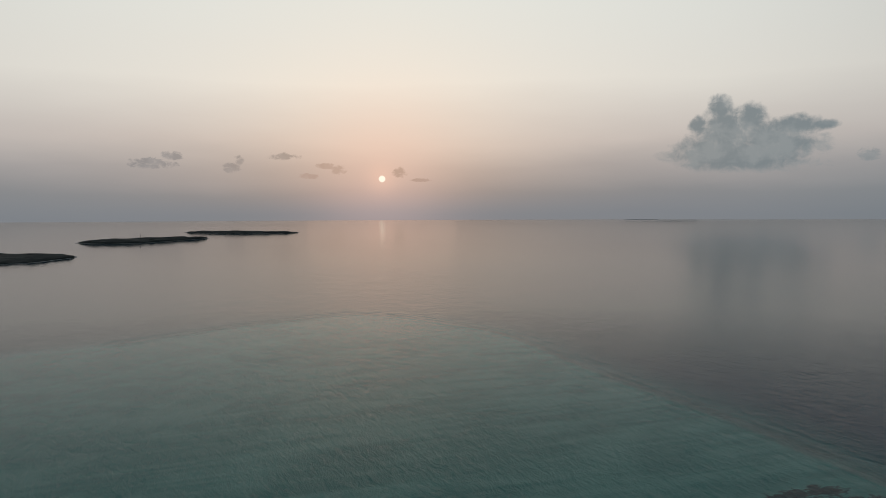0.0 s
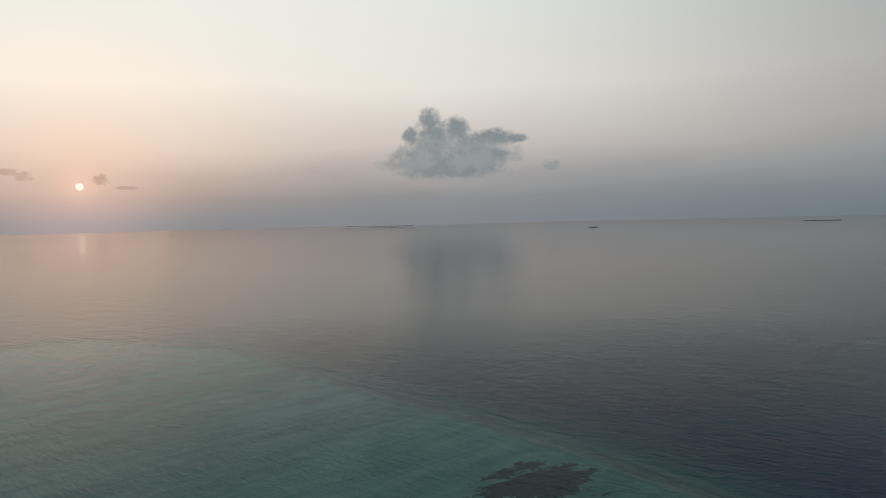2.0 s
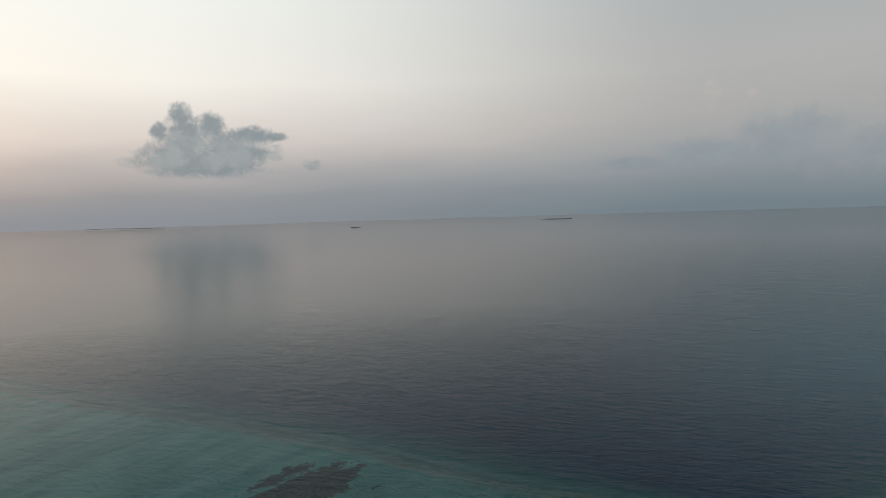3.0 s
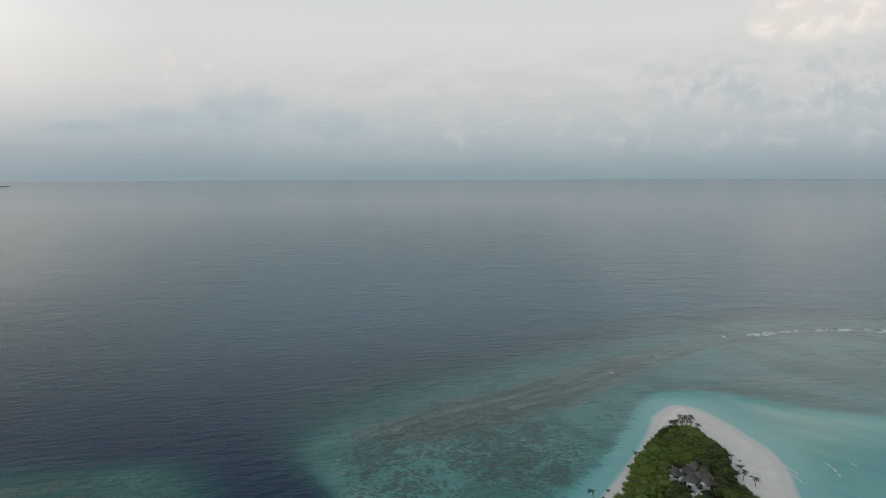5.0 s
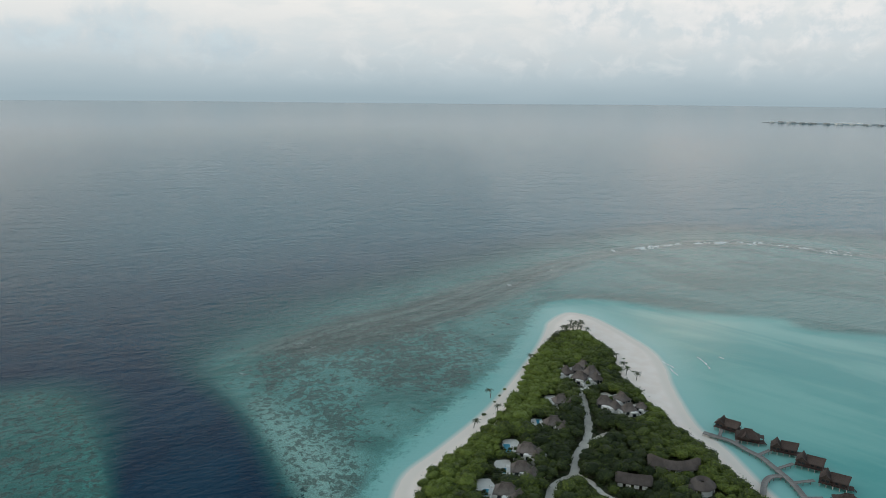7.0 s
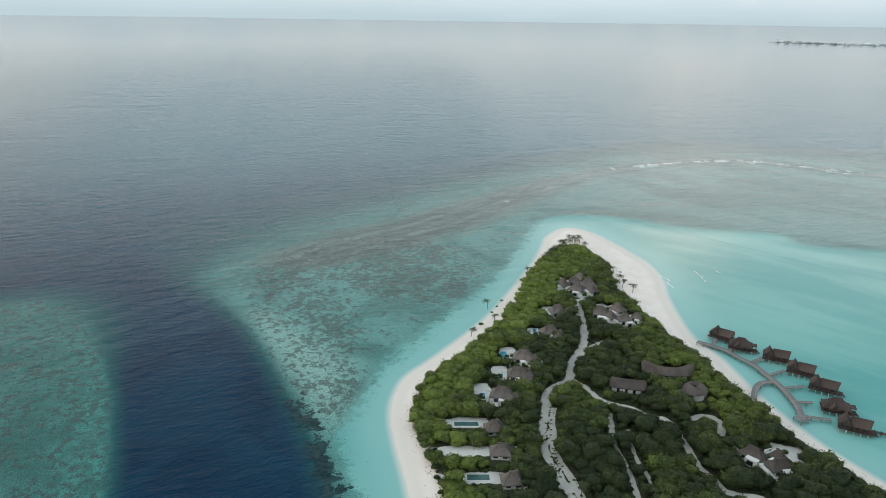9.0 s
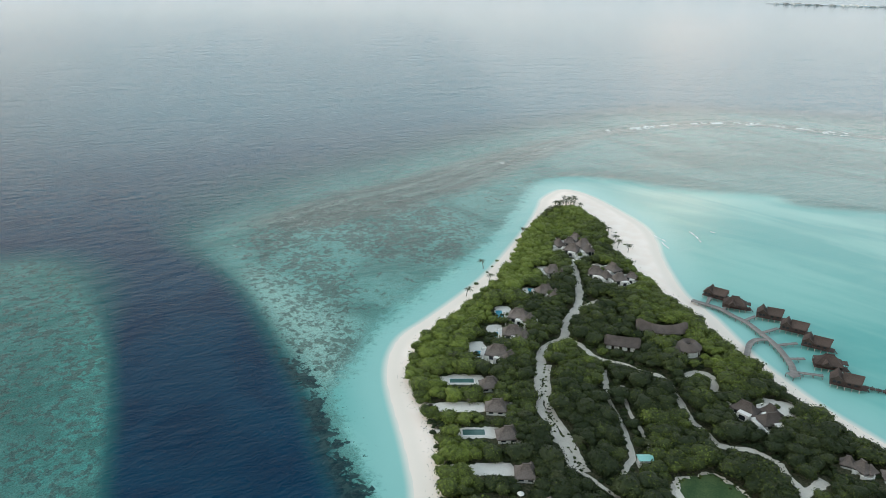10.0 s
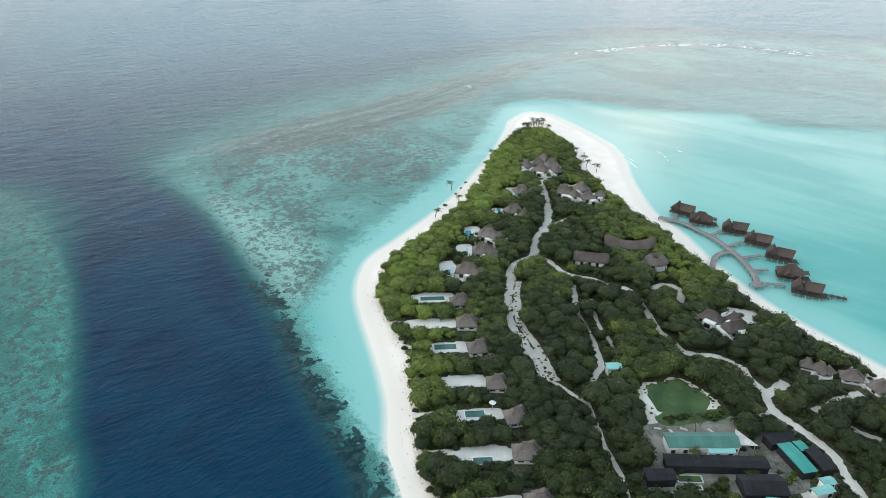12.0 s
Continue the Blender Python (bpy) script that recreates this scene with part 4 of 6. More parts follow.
def house(x, y, rz, lx, ly, rise, label, wall=2.7, mat=None, group="thatched villas", plain=False):
    lx, ly = lx * 0.76, ly * 0.76
    BUILT.append((x, y, rz, lx / 2 + 0.7, ly / 2 + 2.2))
    mat = mat or M_THATCH
    top = thing("house", pose(x, y, GROUND_Z, 0, 0, rz), label, "house", group)
    part("wall", boxed(-lx / 2, -ly / 2, -0.2, lx / 2, ly / 2, wall), M_PLASTER, top, "white plastered wall")
    bm = bmesh.new()
    hip_roof(bm, lx, ly, wall, rise, 0.30 if plain else 0.45)
    roof = part("roof", bm, mat, top, "weathered thatched hip roof")
    part("ridge_cap", ridge_cap((0.30 if plain else 0.45) * lx + 0.5, wall + rise), mat, roof)
    if plain:
        bm = bmesh.new()
        hip_roof(bm, 0.62 * lx, 0.9 * ly, wall - 0.12, rise * 0.78, 0.3, 0.4)
        bmesh.ops.transform(bm, matrix=pose(-0.30 * lx, -0.34 * ly, 0, 0, 0, 90), verts=bm.verts)
        part("wing_roof", bm, mat, top, "lower thatched wing roof")
    for sx in (-1, 1):
        for k in range(3):
            u = (k - 1) * ly * 0.3
            name = "door" if k == 1 else "window"
            zz = (0.05, min(2.1, wall - 0.15)) if k == 1 else (0.8, min(2.0, wall - 0.2))
            part(name, boxed(sx * lx / 2 - 0.06, u - 0.6, zz[0], sx * lx / 2 + 0.06, u + 0.6, zz[1]), M_GLASS, top, "dark glazed opening")
    for sy in (-1, 1):
        for u in (-0.25, 0.25):
            part("window", boxed(u * lx - 0.7, sy * ly / 2 - 0.06, 0.6, u * lx + 0.7, sy * ly / 2 + 0.06, min(2.1, wall - 0.15)), M_GLASS, top)
    if plain:
        bm = bmesh.new()
        arc = [(-lx / 2 - 0.1 - 2.0 * math.sin(a), 0.25 * ly + 2.0 * math.cos(a)) for a in np.linspace(0, math.pi, 9)]
        prism(bm, arc[::-1], -0.2, 0.3)
        bmesh.ops.recalc_face_normals(bm, faces=bm.faces)
        terrace = part("terrace", bm, M_COURT, top, "rounded pale terrace")
        bm = bmesh.new()
        for p, q in zip(arc, arc[1:]):
            rod(bm, (*p, 0.0), (*p, 1.2), 0.16, 0.16)
            d = Vector((q[0] - p[0], q[1] - p[1])).normalized() * 0.14
            prism(bm, [(p[0] - d.y, p[1] + d.x), (q[0] - d.y, q[1] + d.x), (q[0] + d.y, q[1] - d.x), (p[0] + d.y, p[1] - d.x)], 0.3, 1.2)
        bmesh.ops.recalc_face_normals(bm, faces=bm.faces)
        part("terrace_wall", bm, M_PLASTER, terrace, "curved white terrace wall")
        return top
    bay = 0.12 * lx
    bay_block = part("bay", boxed(-0.46 * lx, ly / 2 + 0.01, -0.2, bay - 0.2, ly / 2 + 1.9, 2.45), M_PLASTER, top, "white flat-roofed bay")
    part("bay_window", boxed(-0.3 * lx, ly / 2 + 1.86, 0.4, -0.02 * lx, ly / 2 + 1.95, 1.9), M_GLASS, bay_block, "dark window")
    balcony = part("balcony", boxed(lx / 2 + 0.01, -0.3 * ly, -0.2, lx / 2 + 2.0, 0.42 * ly, 1.7), M_PLASTER, top, "white terrace block beside the roof")
    for a in ((lx / 2 + 1.84, -0.3 * ly, lx / 2 + 2.0, 0.42 * ly), (lx / 2 + 0.6, -0.3 * ly, lx / 2 + 1.84, -0.3 * ly + 0.16)):
        part("parapet", boxed(a[0], a[1], 1.7, a[2], a[3], 2.5), M_PLASTER, balcony, "white parapet")
    for u in (-0.62, 0.62):
        part("screen_wall", boxed(u * lx - 0.12, ly / 2 - 1.0, -0.2, u * lx + 0.12, ly / 2 + 3.4, 1.7), M_PLASTER, top, "white screen wall")
    part("terrace", boxed(bay, ly / 2 + 0.02, -0.2, 0.56 * lx, ly / 2 + 3.2, 0.24), M_COURT, top, "pale stone terrace")
    return top


def pool(x, y, rz, lx, ly, mat, label):
    top = thing("pool", pose(x, y, GROUND_Z, 0, 0, rz), label, "swimming pool", "private pools")
    for a in ((-lx / 2 - 0.3, -ly / 2 - 0.3, lx / 2 + 0.3, -ly / 2), (-lx / 2 - 0.3, ly / 2, lx / 2 + 0.3, ly / 2 + 0.3),
              (-lx / 2 - 0.3, -ly / 2, -lx / 2, ly / 2), (lx / 2, -ly / 2, lx / 2 + 0.3, ly / 2)):
        part("coping", boxed(a[0], a[1], -0.15, a[2], a[3], 0.26), M_PLASTER, top, "white stone coping")
    part("water", boxed(-lx / 2, -ly / 2, -0.15, lx / 2, ly / 2, 0.19), mat, top, "still pool water")


def court(x, y, rz, lx, ly):
    m = pose(x, y, 0, 0, 0, rz)
    pts = [(m @ Vector((lx / 2 * a, ly / 2 * b, 0)))[:2] for a, b in ((-1, -0.8), (-0.4, -1), (0.5, -0.9), (1, -0.7), (0.9, 0.6), (0.4, 1), (-0.5, 0.9), (-1, 0.8))]
    COURTS.append(np.array(pts))
    patch("courtyard", "white sand courtyard of a villa", "courtyard", pts, M_COURT)


def parasol(x, y, mat=None, label="round white parasol in a sandy courtyard", cloth="white canopy"):
    top = thing("parasol", pose(x, y, GROUND_Z + 0.11), label, "parasol", "parasols")
    bm = bmesh.new()
    rod(bm, (0, 0, 0), (0, 0, 2.5), 0.05, 0.04)
    part("pole", bm, M_STILT, top)
    bm = bmesh.new()
    rod(bm, (0, 0, 2.1), (0, 0, 2.65 if mat is None else 3.1), 0.95, 0.08, 12)
    part("canopy", bm, mat or M_PLASTER, top, cloth)
    bm = bmesh.new()
    rod(bm, (0, 0, 0), (0, 0, 0.12), 0.35, 0.3, 10)
    part("foot", bm, M_STILT, top)


def garden_wall(x, y, rz, length, bend=0.0):
    top = thing("garden_wall", pose(x, y, GROUND_Z, 0, 0, rz), "low curved white garden wall", "wall", "garden walls")
    bm = bmesh.new()
    n = 8
    for k in range(n):
        u0, u1 = (k / n - 0.5), ((k + 1) / n - 0.5)
        p, q = Vector((u0 * length, bend * (0.25 - u0 * u0) * 4, 0)), Vector((u1 * length, bend * (0.25 - u1 * u1) * 4, 0))
        d = (q - p).normalized()
        nn = Vector((-d.y, d.x, 0)) * 0.14
        prism(bm, [(p - nn)[:2], (q - nn)[:2], (q + nn)[:2], (p + nn)[:2]], -0.2, 1.5)
    part("wall", bm, M_PLASTER, top)


VILLA = "villa with white walls and a grey-brown thatched hip roof"
CLEAR_BENDS = [(259, -67.5, 3.0), (264, -73, 2.8), (165.5, -59.6, 2.6), (151, -52.5, 2.2), (156, -55.3, 2.2), (173, -60.2, 2.4), (152, -47, 2.0), (150, -107, 2.6)]      # bends of the footpaths left open by the trees
LANES = []   # sandy lanes from the courtyards to the beach
CLEAR = list(CLEAR_BENDS)   # (x, y, radius): ground kept free of trees
# roof x, y, turn, length, depth; court x, y, length, depth; pool x, y or None
VILLAS = [
    (292, -59, 100, 8, 6.5, 299, -56, 8, 5, None), (270, -52, 95, 8.5, 7, 275, -46, 7, 5, (275, -47, 5, 2.4)),
    (247, -38, 80, 9.5, 7.5, 256, -33, 8, 6, (252, -31, 7, 2.6)), (233, -34, 80, 9, 7, 240, -28, 7, 6, (235, -28.5, 4, 2.4)),
    (218, -27, 75, 9.5, 7.5, 226, -20, 8, 6, (220.5, -20.5, 4.5, 2.4)), (198, -22, 90, 7, 6, 203.5, -15, 7, 12, (202.5, -13.5, 2.6, 8)),
    (185, -23, 90, 7.5, 6, 187.5, -13.5, 6, 13, None), (171, -25, 90, 7, 6, 174, -18, 6, 11, (174, -15.5, 2.8, 6.5)),
    (154, -28, 85, 7, 6.2, 157.5, -20.5, 6, 10, None), (140, -31, 90, 7, 6.2, 143.2, -22.5, 5, 11, (143.2, -20.7, 2.6, 5.0)),
    (127, -31, 90, 7, 6.2, 128.8, -22.5, 5.5, 11, (126.3, -20.7, 2.2, 4.6)), (111.5, -31, 90, 7, 6.2, 113, -23, 5, 10, None)]
for k, (x, y, rz, lx, ly, cx, cy, cl, cd, pl) in enumerate(VILLAS):
    big = k < 5
    house(x, y, rz + (0, 6, -5, 3)[k % 4], lx * (1.0, 1.07, 0.95)[k % 3], ly, 2.9 if big else 2.7, VILLA, 2.4 if big else 1.7, plain=not big)
    if big:
        house(x - 3.5, y - 3.5, rz + 60, 6.2, 5.0, 2.2, "small annex with white walls and a grey thatched roof", 2.4)
        garden_wall(x + 5.5, y + 1.5, rz + 20, 8, 1.2)
    else:
        garden_wall(x + 1.5, y - 6.0, rz, 5, -1.4)
    if big:
        court(cx, cy, 0, cl * 0.95, cd * 1.05)
    else:
        court(cx, cy + 1.2, 0, cl * 0.9, cd * 1.3)
        CLEAR.append((cx, cy + cd * 0.55, cl * 0.5))
    CLEAR += [(x, y, 4.3), (x - 3.5, y + 1.5, 2.6), (cx, cy, min(cl, cd) * 0.72), (cx - 1, cy + cd * 0.32, min(cl, cd) * 0.66), (cx - 1, cy - cd * 0.32, min(cl, cd) * 0.66)]
    if not big:
        lane = [(cx + 0.5, cy + cd * 0.4), (cx + 1.0, cy + cd * 0.4 + 6), (cx + 0.5, -4.5)]
        path(lane, 1.9, 7 + k)
        LANES.append(lane)
    if pl:
        pool(pl[0], pl[1], 0, pl[2], pl[3], M_POOL if big else M_POOL_DIM, "small blue plunge pool in a courtyard" if big else "long greenish plunge pool in a courtyard")
        CLEAR.append((pl[0], pl[1], 3.8))
parasol(145, -25.5)
parasol(188.4, -15.2, M_THATCH, "small round thatched parasol in a sandy courtyard", "thatched canopy")
# the two large villas near the tip
for x, y, rz, lx, ly, rs in [(326, -68, 20, 7, 6, 2.6), (319, -73, 60, 8, 6.5, 3.0), (325, -80, 110, 8, 6.5, 3.2), (334, -78, 40, 7, 6, 2.6), (318, -81, 10, 6.5, 6, 2.6), (329, -74, 80, 6, 5, 2.4),
                             (290, -78, 70, 8, 7, 3.0), (294, -87, 30, 7.5, 6.5, 2.8), (283, -87, 100, 7, 6, 2.6), (286, -82, 20, 6, 5, 2.2), (285, -93, 60, 5, 4, 2.0)]:
    house(x, y, rz, lx, ly, rs, "white-walled villa pavilion with a peaked grey thatched roof", 2.6, group="villa pavilions")
    CLEAR.extend([(x, y, 4.4), (x - 3, y + 1, 3.2)])
for x, y, l, d in [(336, -68, 8, 7), (327, -84, 5, 7), (303, -82, 6, 5), (290, -94, 7, 5), (310, -74, 4, 6)]:
    court(x, y, 20, l, d)
    CLEAR.append((x, y, 4.0))
pool(290, -94, 10, 3.5, 6, M_POOL, "pale blue plunge pool beside a villa pavilion")
for a in ((335, -71, 30, 9, 2), (328, -86, 100, 7, 2), (314, -75, 10, 5, 1.5), (300, -79, 60, 7, 2), (298, -88, 120, 7, 2.5), (286, -97, 80, 7, 1.5)):
    garden_wall(*a)


M_HALL = worn("dark_grey_thatch", (0.060, 0.050, 0.045), (0.12, 0.10, 0.09), 0.9, 0.95, 0.8, 0.08, (1, 1, 0.25))


HALLS = []    # (x, y, radius) covered by the halls


def crescent_roof(x, y, rz, length, depth, bend, label, rise=3.2, wall=2.6, upturn=0.4):
    """A long hall whose thatched roof curves in plan."""
    top = thing("pavilion", pose(x, y, GROUND_Z, 0, 0, rz), label, "pavilion", "thatched halls")
    n = 14
    def section(k, half, z):
        u = k / n - 0.5
        yy = bend * (0.25 - u * u) * 4
        taper = 1 if 0 < k < n else 0.55
        return [(u * length, yy + s * half * taper, z) for s in (-1, 1)]
    bm = bmesh.new()
    prev = None
    for k in range(n + 1):
        u = k / n - 0.5
        yy = bend * (0.25 - u * u) * 4
        h = rise * (0.80 + upturn * u * u) * (0.7 if k in (0, n) else 1)
        t = 0.8 if k in (0, n) else 1
        row = [bm.verts.new(p) for p in ((u * length, yy - depth / 2 * t, wall - 0.25), (u * length, yy - depth / 2 * t, wall), (u * length, yy - depth / 4 * t, wall + h * 0.42),
                                         (u * length, yy, wall + h), (u * length, yy + depth / 4 * t, wall + h * 0.42), (u * length, yy + depth / 2 * t, wall), (u * length, yy + depth / 2 * t, wall - 0.25))]
        if prev:
            for a in range(6):
                bm.faces.new((prev[a], row[a], row[a + 1], prev[a + 1]))
            bm.faces.new((prev[6], row[6], row[0], prev[0]))
        else:
            bm.faces.new(row)
        prev = row
    bm.faces.new(prev[::-1])
    bmesh.ops.recalc_face_normals(bm, faces=bm.faces)
    part("roof", bm, M_HALL, top, "dark thatched roof")
    for s in (-1, 1):
        for k in range(n):
            a, b = (section(j, depth / 2 - 0.8, 0)[(s + 1) // 2] for j in (k, k + 1))
            d = (Vector(b) - Vector(a)).normalized()
            nn = Vector((-d.y, d.x, 0)) * 0.12
            if k % 3 != 1 and 0 < k < n - 1:
                bm = bmesh.new()
                prism(bm, [(Vector(a) - nn)[:2], (Vector(b) - nn)[:2], (Vector(b) + nn)[:2], (Vector(a) + nn)[:2]], -0.2, wall)
                part("wall", bm, M_PLASTER, top)
            else:
                bm = bmesh.new()
                rod(bm, (*a[:2], -0.2), (*a[:2], wall), 0.14, 0.14)
                part("post", bm, M_TIMBER, top)
    HALLS.extend([(x, y, 5.0), *((float(q.x), float(q.y), 4.2) for q in (pose(x, y, 0, 0, 0, rz) @ Vector((u, 0, 0)) for u in (-length * 0.35, length * 0.35)))])
    CLEAR.extend([(x, y, 6), *((float(q.x), float(q.y), 4.5) for q in (pose(x, y, 0, 0, 0, rz) @ Vector((u, 0, 0)) for u in (-length * 0.35, length * 0.35)))])
    return top


crescent_roof(237, -91, 80, 19, 6.0, 2.2, "long crescent-shaped hall with dark thatch and white walls", 2.7, 2.1, 2.6)
crescent_roof(226, -73.2, 75, 13, 7, 0.3, "open hall under a broad dark thatched roof", 2.8, 2.0)


def ring_pavilion(x, y, rz, radius, label):
    """A round hall: a thatched ring roof that dips to a small open eye, with a gabled wing behind and white walls below."""
    top = thing("pavilion", pose(x, y, GROUND_Z, 0, 0, rz), label, "pavilion", "thatched halls")
    n = 28
    def ring(bm, r, z, out=0.0):
        return [bm.verts.new(((r + out * math.sin(a * 2)) * math.cos(a), (r * 0.86 + out * math.sin(a * 2)) * math.sin(a), z + 0.35 * math.cos(a - 0.8) * (r / radius))) for a in np.arange(n) * math.tau / n]
    bm = bmesh.new()
    rows = [ring(bm, r * radius, z) for r, z in ((0.97, 2.0), (1.0, 2.25), (0.78, 3.2), (0.58, 4.05), (0.44, 4.35), (0.30, 3.9), (0.16, 3.3))]
    for a, b in zip(rows, rows[1:]):
        for k in range(n):
            bm.faces.new((a[k], a[(k + 1) % n], b[(k + 1) % n], b[k]))
    part("roof", bm, M_HALL, top, "round dark thatched roof with a sunken eye")
    for k in range(14):
        a = k * math.tau / 14
        m = pose(0.84 * radius * math.cos(a), 0.72 * radius * math.sin(a), 0, 0, 0, math.degrees(a))
        bm = bmesh.new()
        if k % 3:
            box(bm, -0.12, -0.20 * radius, -0.2, 0.12, 0.20 * radius, 2.3, m)
            part("wall", bm, M_PLASTER, top, "white wall")
        else:
            box(bm, -0.12, -0.12, -0.2, 0.12, 0.12, 2.3, m)
            part("post", bm, M_TIMBER, top)
    part("wing", boxed(0.55 * radius, -0.9 * radius, -0.2, 1.35 * radius, -0.25 * radius, 2.0), M_PLASTER, top, "white-walled wing")
    bm = bmesh.new()
    hip_roof(bm, 0.8 * radius, 0.65 * radius, 2.0, 1.6, 0.6, 0.4)
    part("wing_roof", turned(bm, 0, 0.95 * radius, -0.575 * radius), M_HALL, top)
    HALLS.append((x, y, radius + 0.8))
    CLEAR.append((x, y, radius + 0.6))


ring_pavilion(222, -96, 150, 5.6, "round restaurant pavilion with dark thatch and white walls")
garden_wall(240.6, -91.6, 80, 15, 1.6)
court(227, -97, 60, 6, 4)
for x, y, rz, lx, ly in [(183, -100, 40, 9, 6), (177, -105, 100, 9, 6.5), (181, -107, 20, 6, 5)]:
    house(x, y, rz, lx, ly, 2.4, "villa with a broad dark thatched roof and white walls", 2.1, M_HALL)
    CLEAR.append((x, y, 5.0))
court(186, -112.5, 60, 11, 9)
CLEAR.append((186, -112.5, 5.4))
for x, y, rz, lx, ly in [(155.5, -120.5, 20, 7, 6), (151.5, -127, 70, 8, 6.5), (146, -132.5, 100, 9, 7.5), (157.5, -117.5, 60, 4.5, 3.6)]:
    house(x, y, rz, lx * 0.78, ly * 0.78, 2.2, "beach pavilion with a peaked pale thatched roof", 1.4, plain=True)
    CLEAR.append((x, y, 5.2))


# ---- service yard ----
def shed(x0, y0, x1, y1, eave, ridge, mat, label, across=False, walls=None, rz=0.0):
    """A sheet-roofed shed over a plan box, pitched or lean-to."""
    cx, cy, lx, ly = (x0 + x1) / 2, (y0 + y1) / 2, abs(x1 - x0), abs(y1 - y0)
    top = thing("shed", pose(cx, cy, GROUND_Z, 0, 0, rz), label, "shed", "service sheds")
    part("wall", boxed(-lx / 2 + 0.3, -ly / 2 + 0.3, -0.2, lx / 2 - 0.3, ly / 2 - 0.3, eave - 0.05), walls or M_PLASTER, top)
    n = max(2, round(ly / 2.2))
    for k in range(n):
        a, b = -ly / 2 + ly * k / n + 0.02, -ly / 2 + ly * (k + 1) / n - 0.02
        bm = bmesh.new()
        vs = [bm.verts.new(p) for p in ((-lx / 2, a, eave), (0, a, ridge), (lx / 2, a, eave), (lx / 2, b, eave), (0, b, ridge), (-lx / 2, b, eave),
                                        (-lx / 2, a, eave - 0.08), (lx / 2, a, eave - 0.08), (lx / 2, b, eave - 0.08), (-lx / 2, b, eave - 0.08))]
        for f in ((0, 1, 4, 5), (1, 2, 3, 4), (0, 6, 7, 2, 1), (5, 4, 3, 8, 9), (0, 5, 9, 6), (2, 7, 8, 3), (6, 9, 8, 7)):
            bm.faces.new([vs[i] for i in f])
        bmesh.ops.recalc_face_normals(bm, faces=bm.faces)
        part("roof_sheet", bm, mat, top)
    for k in range(max(2, round(ly / 3))):
        u = -ly / 2 + 1.2 + k * 3
        if u < ly / 2 - 1:
            part("window", boxed(-lx / 2 + 0.24, u - 0.5, 0.9, -lx / 2 + 0.36, u + 0.5, 1.9), M_GLASS, top)
    BUILT.append((cx, cy, rz, lx / 2 + 0.3, ly / 2 + 0.3))
    CLEAR.extend((cx, cy + u, max(lx, 4) * 0.62) for u in np.arange(-ly / 2, ly / 2 + 0.1, 3))
    return top


shed(124.5, -65, 130, -82.5, 2.8, 3.9, M_GREEN_TIN, "long shed with a faded green sheet roof and white walls", rz=-3)
shed(122.8, -74, 124.6, -80.5, 2.6, 2.8, M_PALE_TIN, "lean-to with a pale green roof beside the long shed", rz=-3)
shed(118.4, -62.5, 122.4, -86.5, 2.5, 2.8, M_NET, "long low shed roofed with black shade net", walls=M_NET, rz=-6)
shed(115.2, -56.5, 119, -63.5, 2.4, 2.7, M_NET, "low shed roofed with black shade net", walls=M_NET, rz=-2)
shed(125.5, -90, 129.5, -97, 2.4, 2.7, M_NET, "low shed roofed with black shade net", walls=M_NET, rz=10)
shed(116, -97.5, 124, -101, 2.4, 2.7, M_NET, "low shed roofed with black shade net", walls=M_NET, rz=8)
shed(115.4, -92.2, 125.4, -96, 2.5, 2.8, M_TEAL_TIN, "workshop with a bright turquoise sheet roof", walls=M_NET, rz=8)
shed(122.6, -96, 126, -98.4, 2.4, 2.7, M_TEAL_TIN, "small workshop with a bright turquoise sheet roof", walls=M_NET, rz=8)
shed(111.4, -95.5, 114, -98.8, 2.4, 2.8, M_PALE_TIN, "hut with a pale blue sheet roof", rz=10)
shed(108.8, -92, 111.2, -97, 2.6, 2.9, M_PALE_TIN, "low lean-to with a pale blue sheet roof", rz=12)
shed(109.5, -77, 116, -87, 2.2, 3.4, M_NET, "broad shed roofed with black shade net", walls=M_NET, rz=-4)
shed(105, -80, 108, -86, 3.0, 3.4, M_TEAL_TIN, "small shed with a turquoise sheet roof", rz=-10)
shed(157, -59.3, 160, -63.6, 2.7, 3.2, M_PALE_TIN, "garden hut with a pale turquoise sheet roof", rz=0)
ramp = thing("awning", pose(127.6, -84.2, GROUND_Z, 0, 0, -3), "white sloping sheet awning at the end of a long shed", "awning")
bm = bmesh.new()
prism(bm, [(3.2, 0.6), (-2.6, 2.6), (-3.0, -2.6)], 2.6, 2.72)
bmesh.ops.recalc_face_normals(bm, faces=bm.faces)
part("sheet", bm, M_STILT, ramp)
for p in ((2.6, 0.6), (-2.3, 2.0), (-2.5, -2.1)):
    bm = bmesh.new()
    rod(bm, (*p, -0.2), (*p, 2.6), 0.06, 0.06)
    part("post", bm, M_STILT, ramp)


# ---- jetty and villas over the water ----
DECK_Z = 1.35


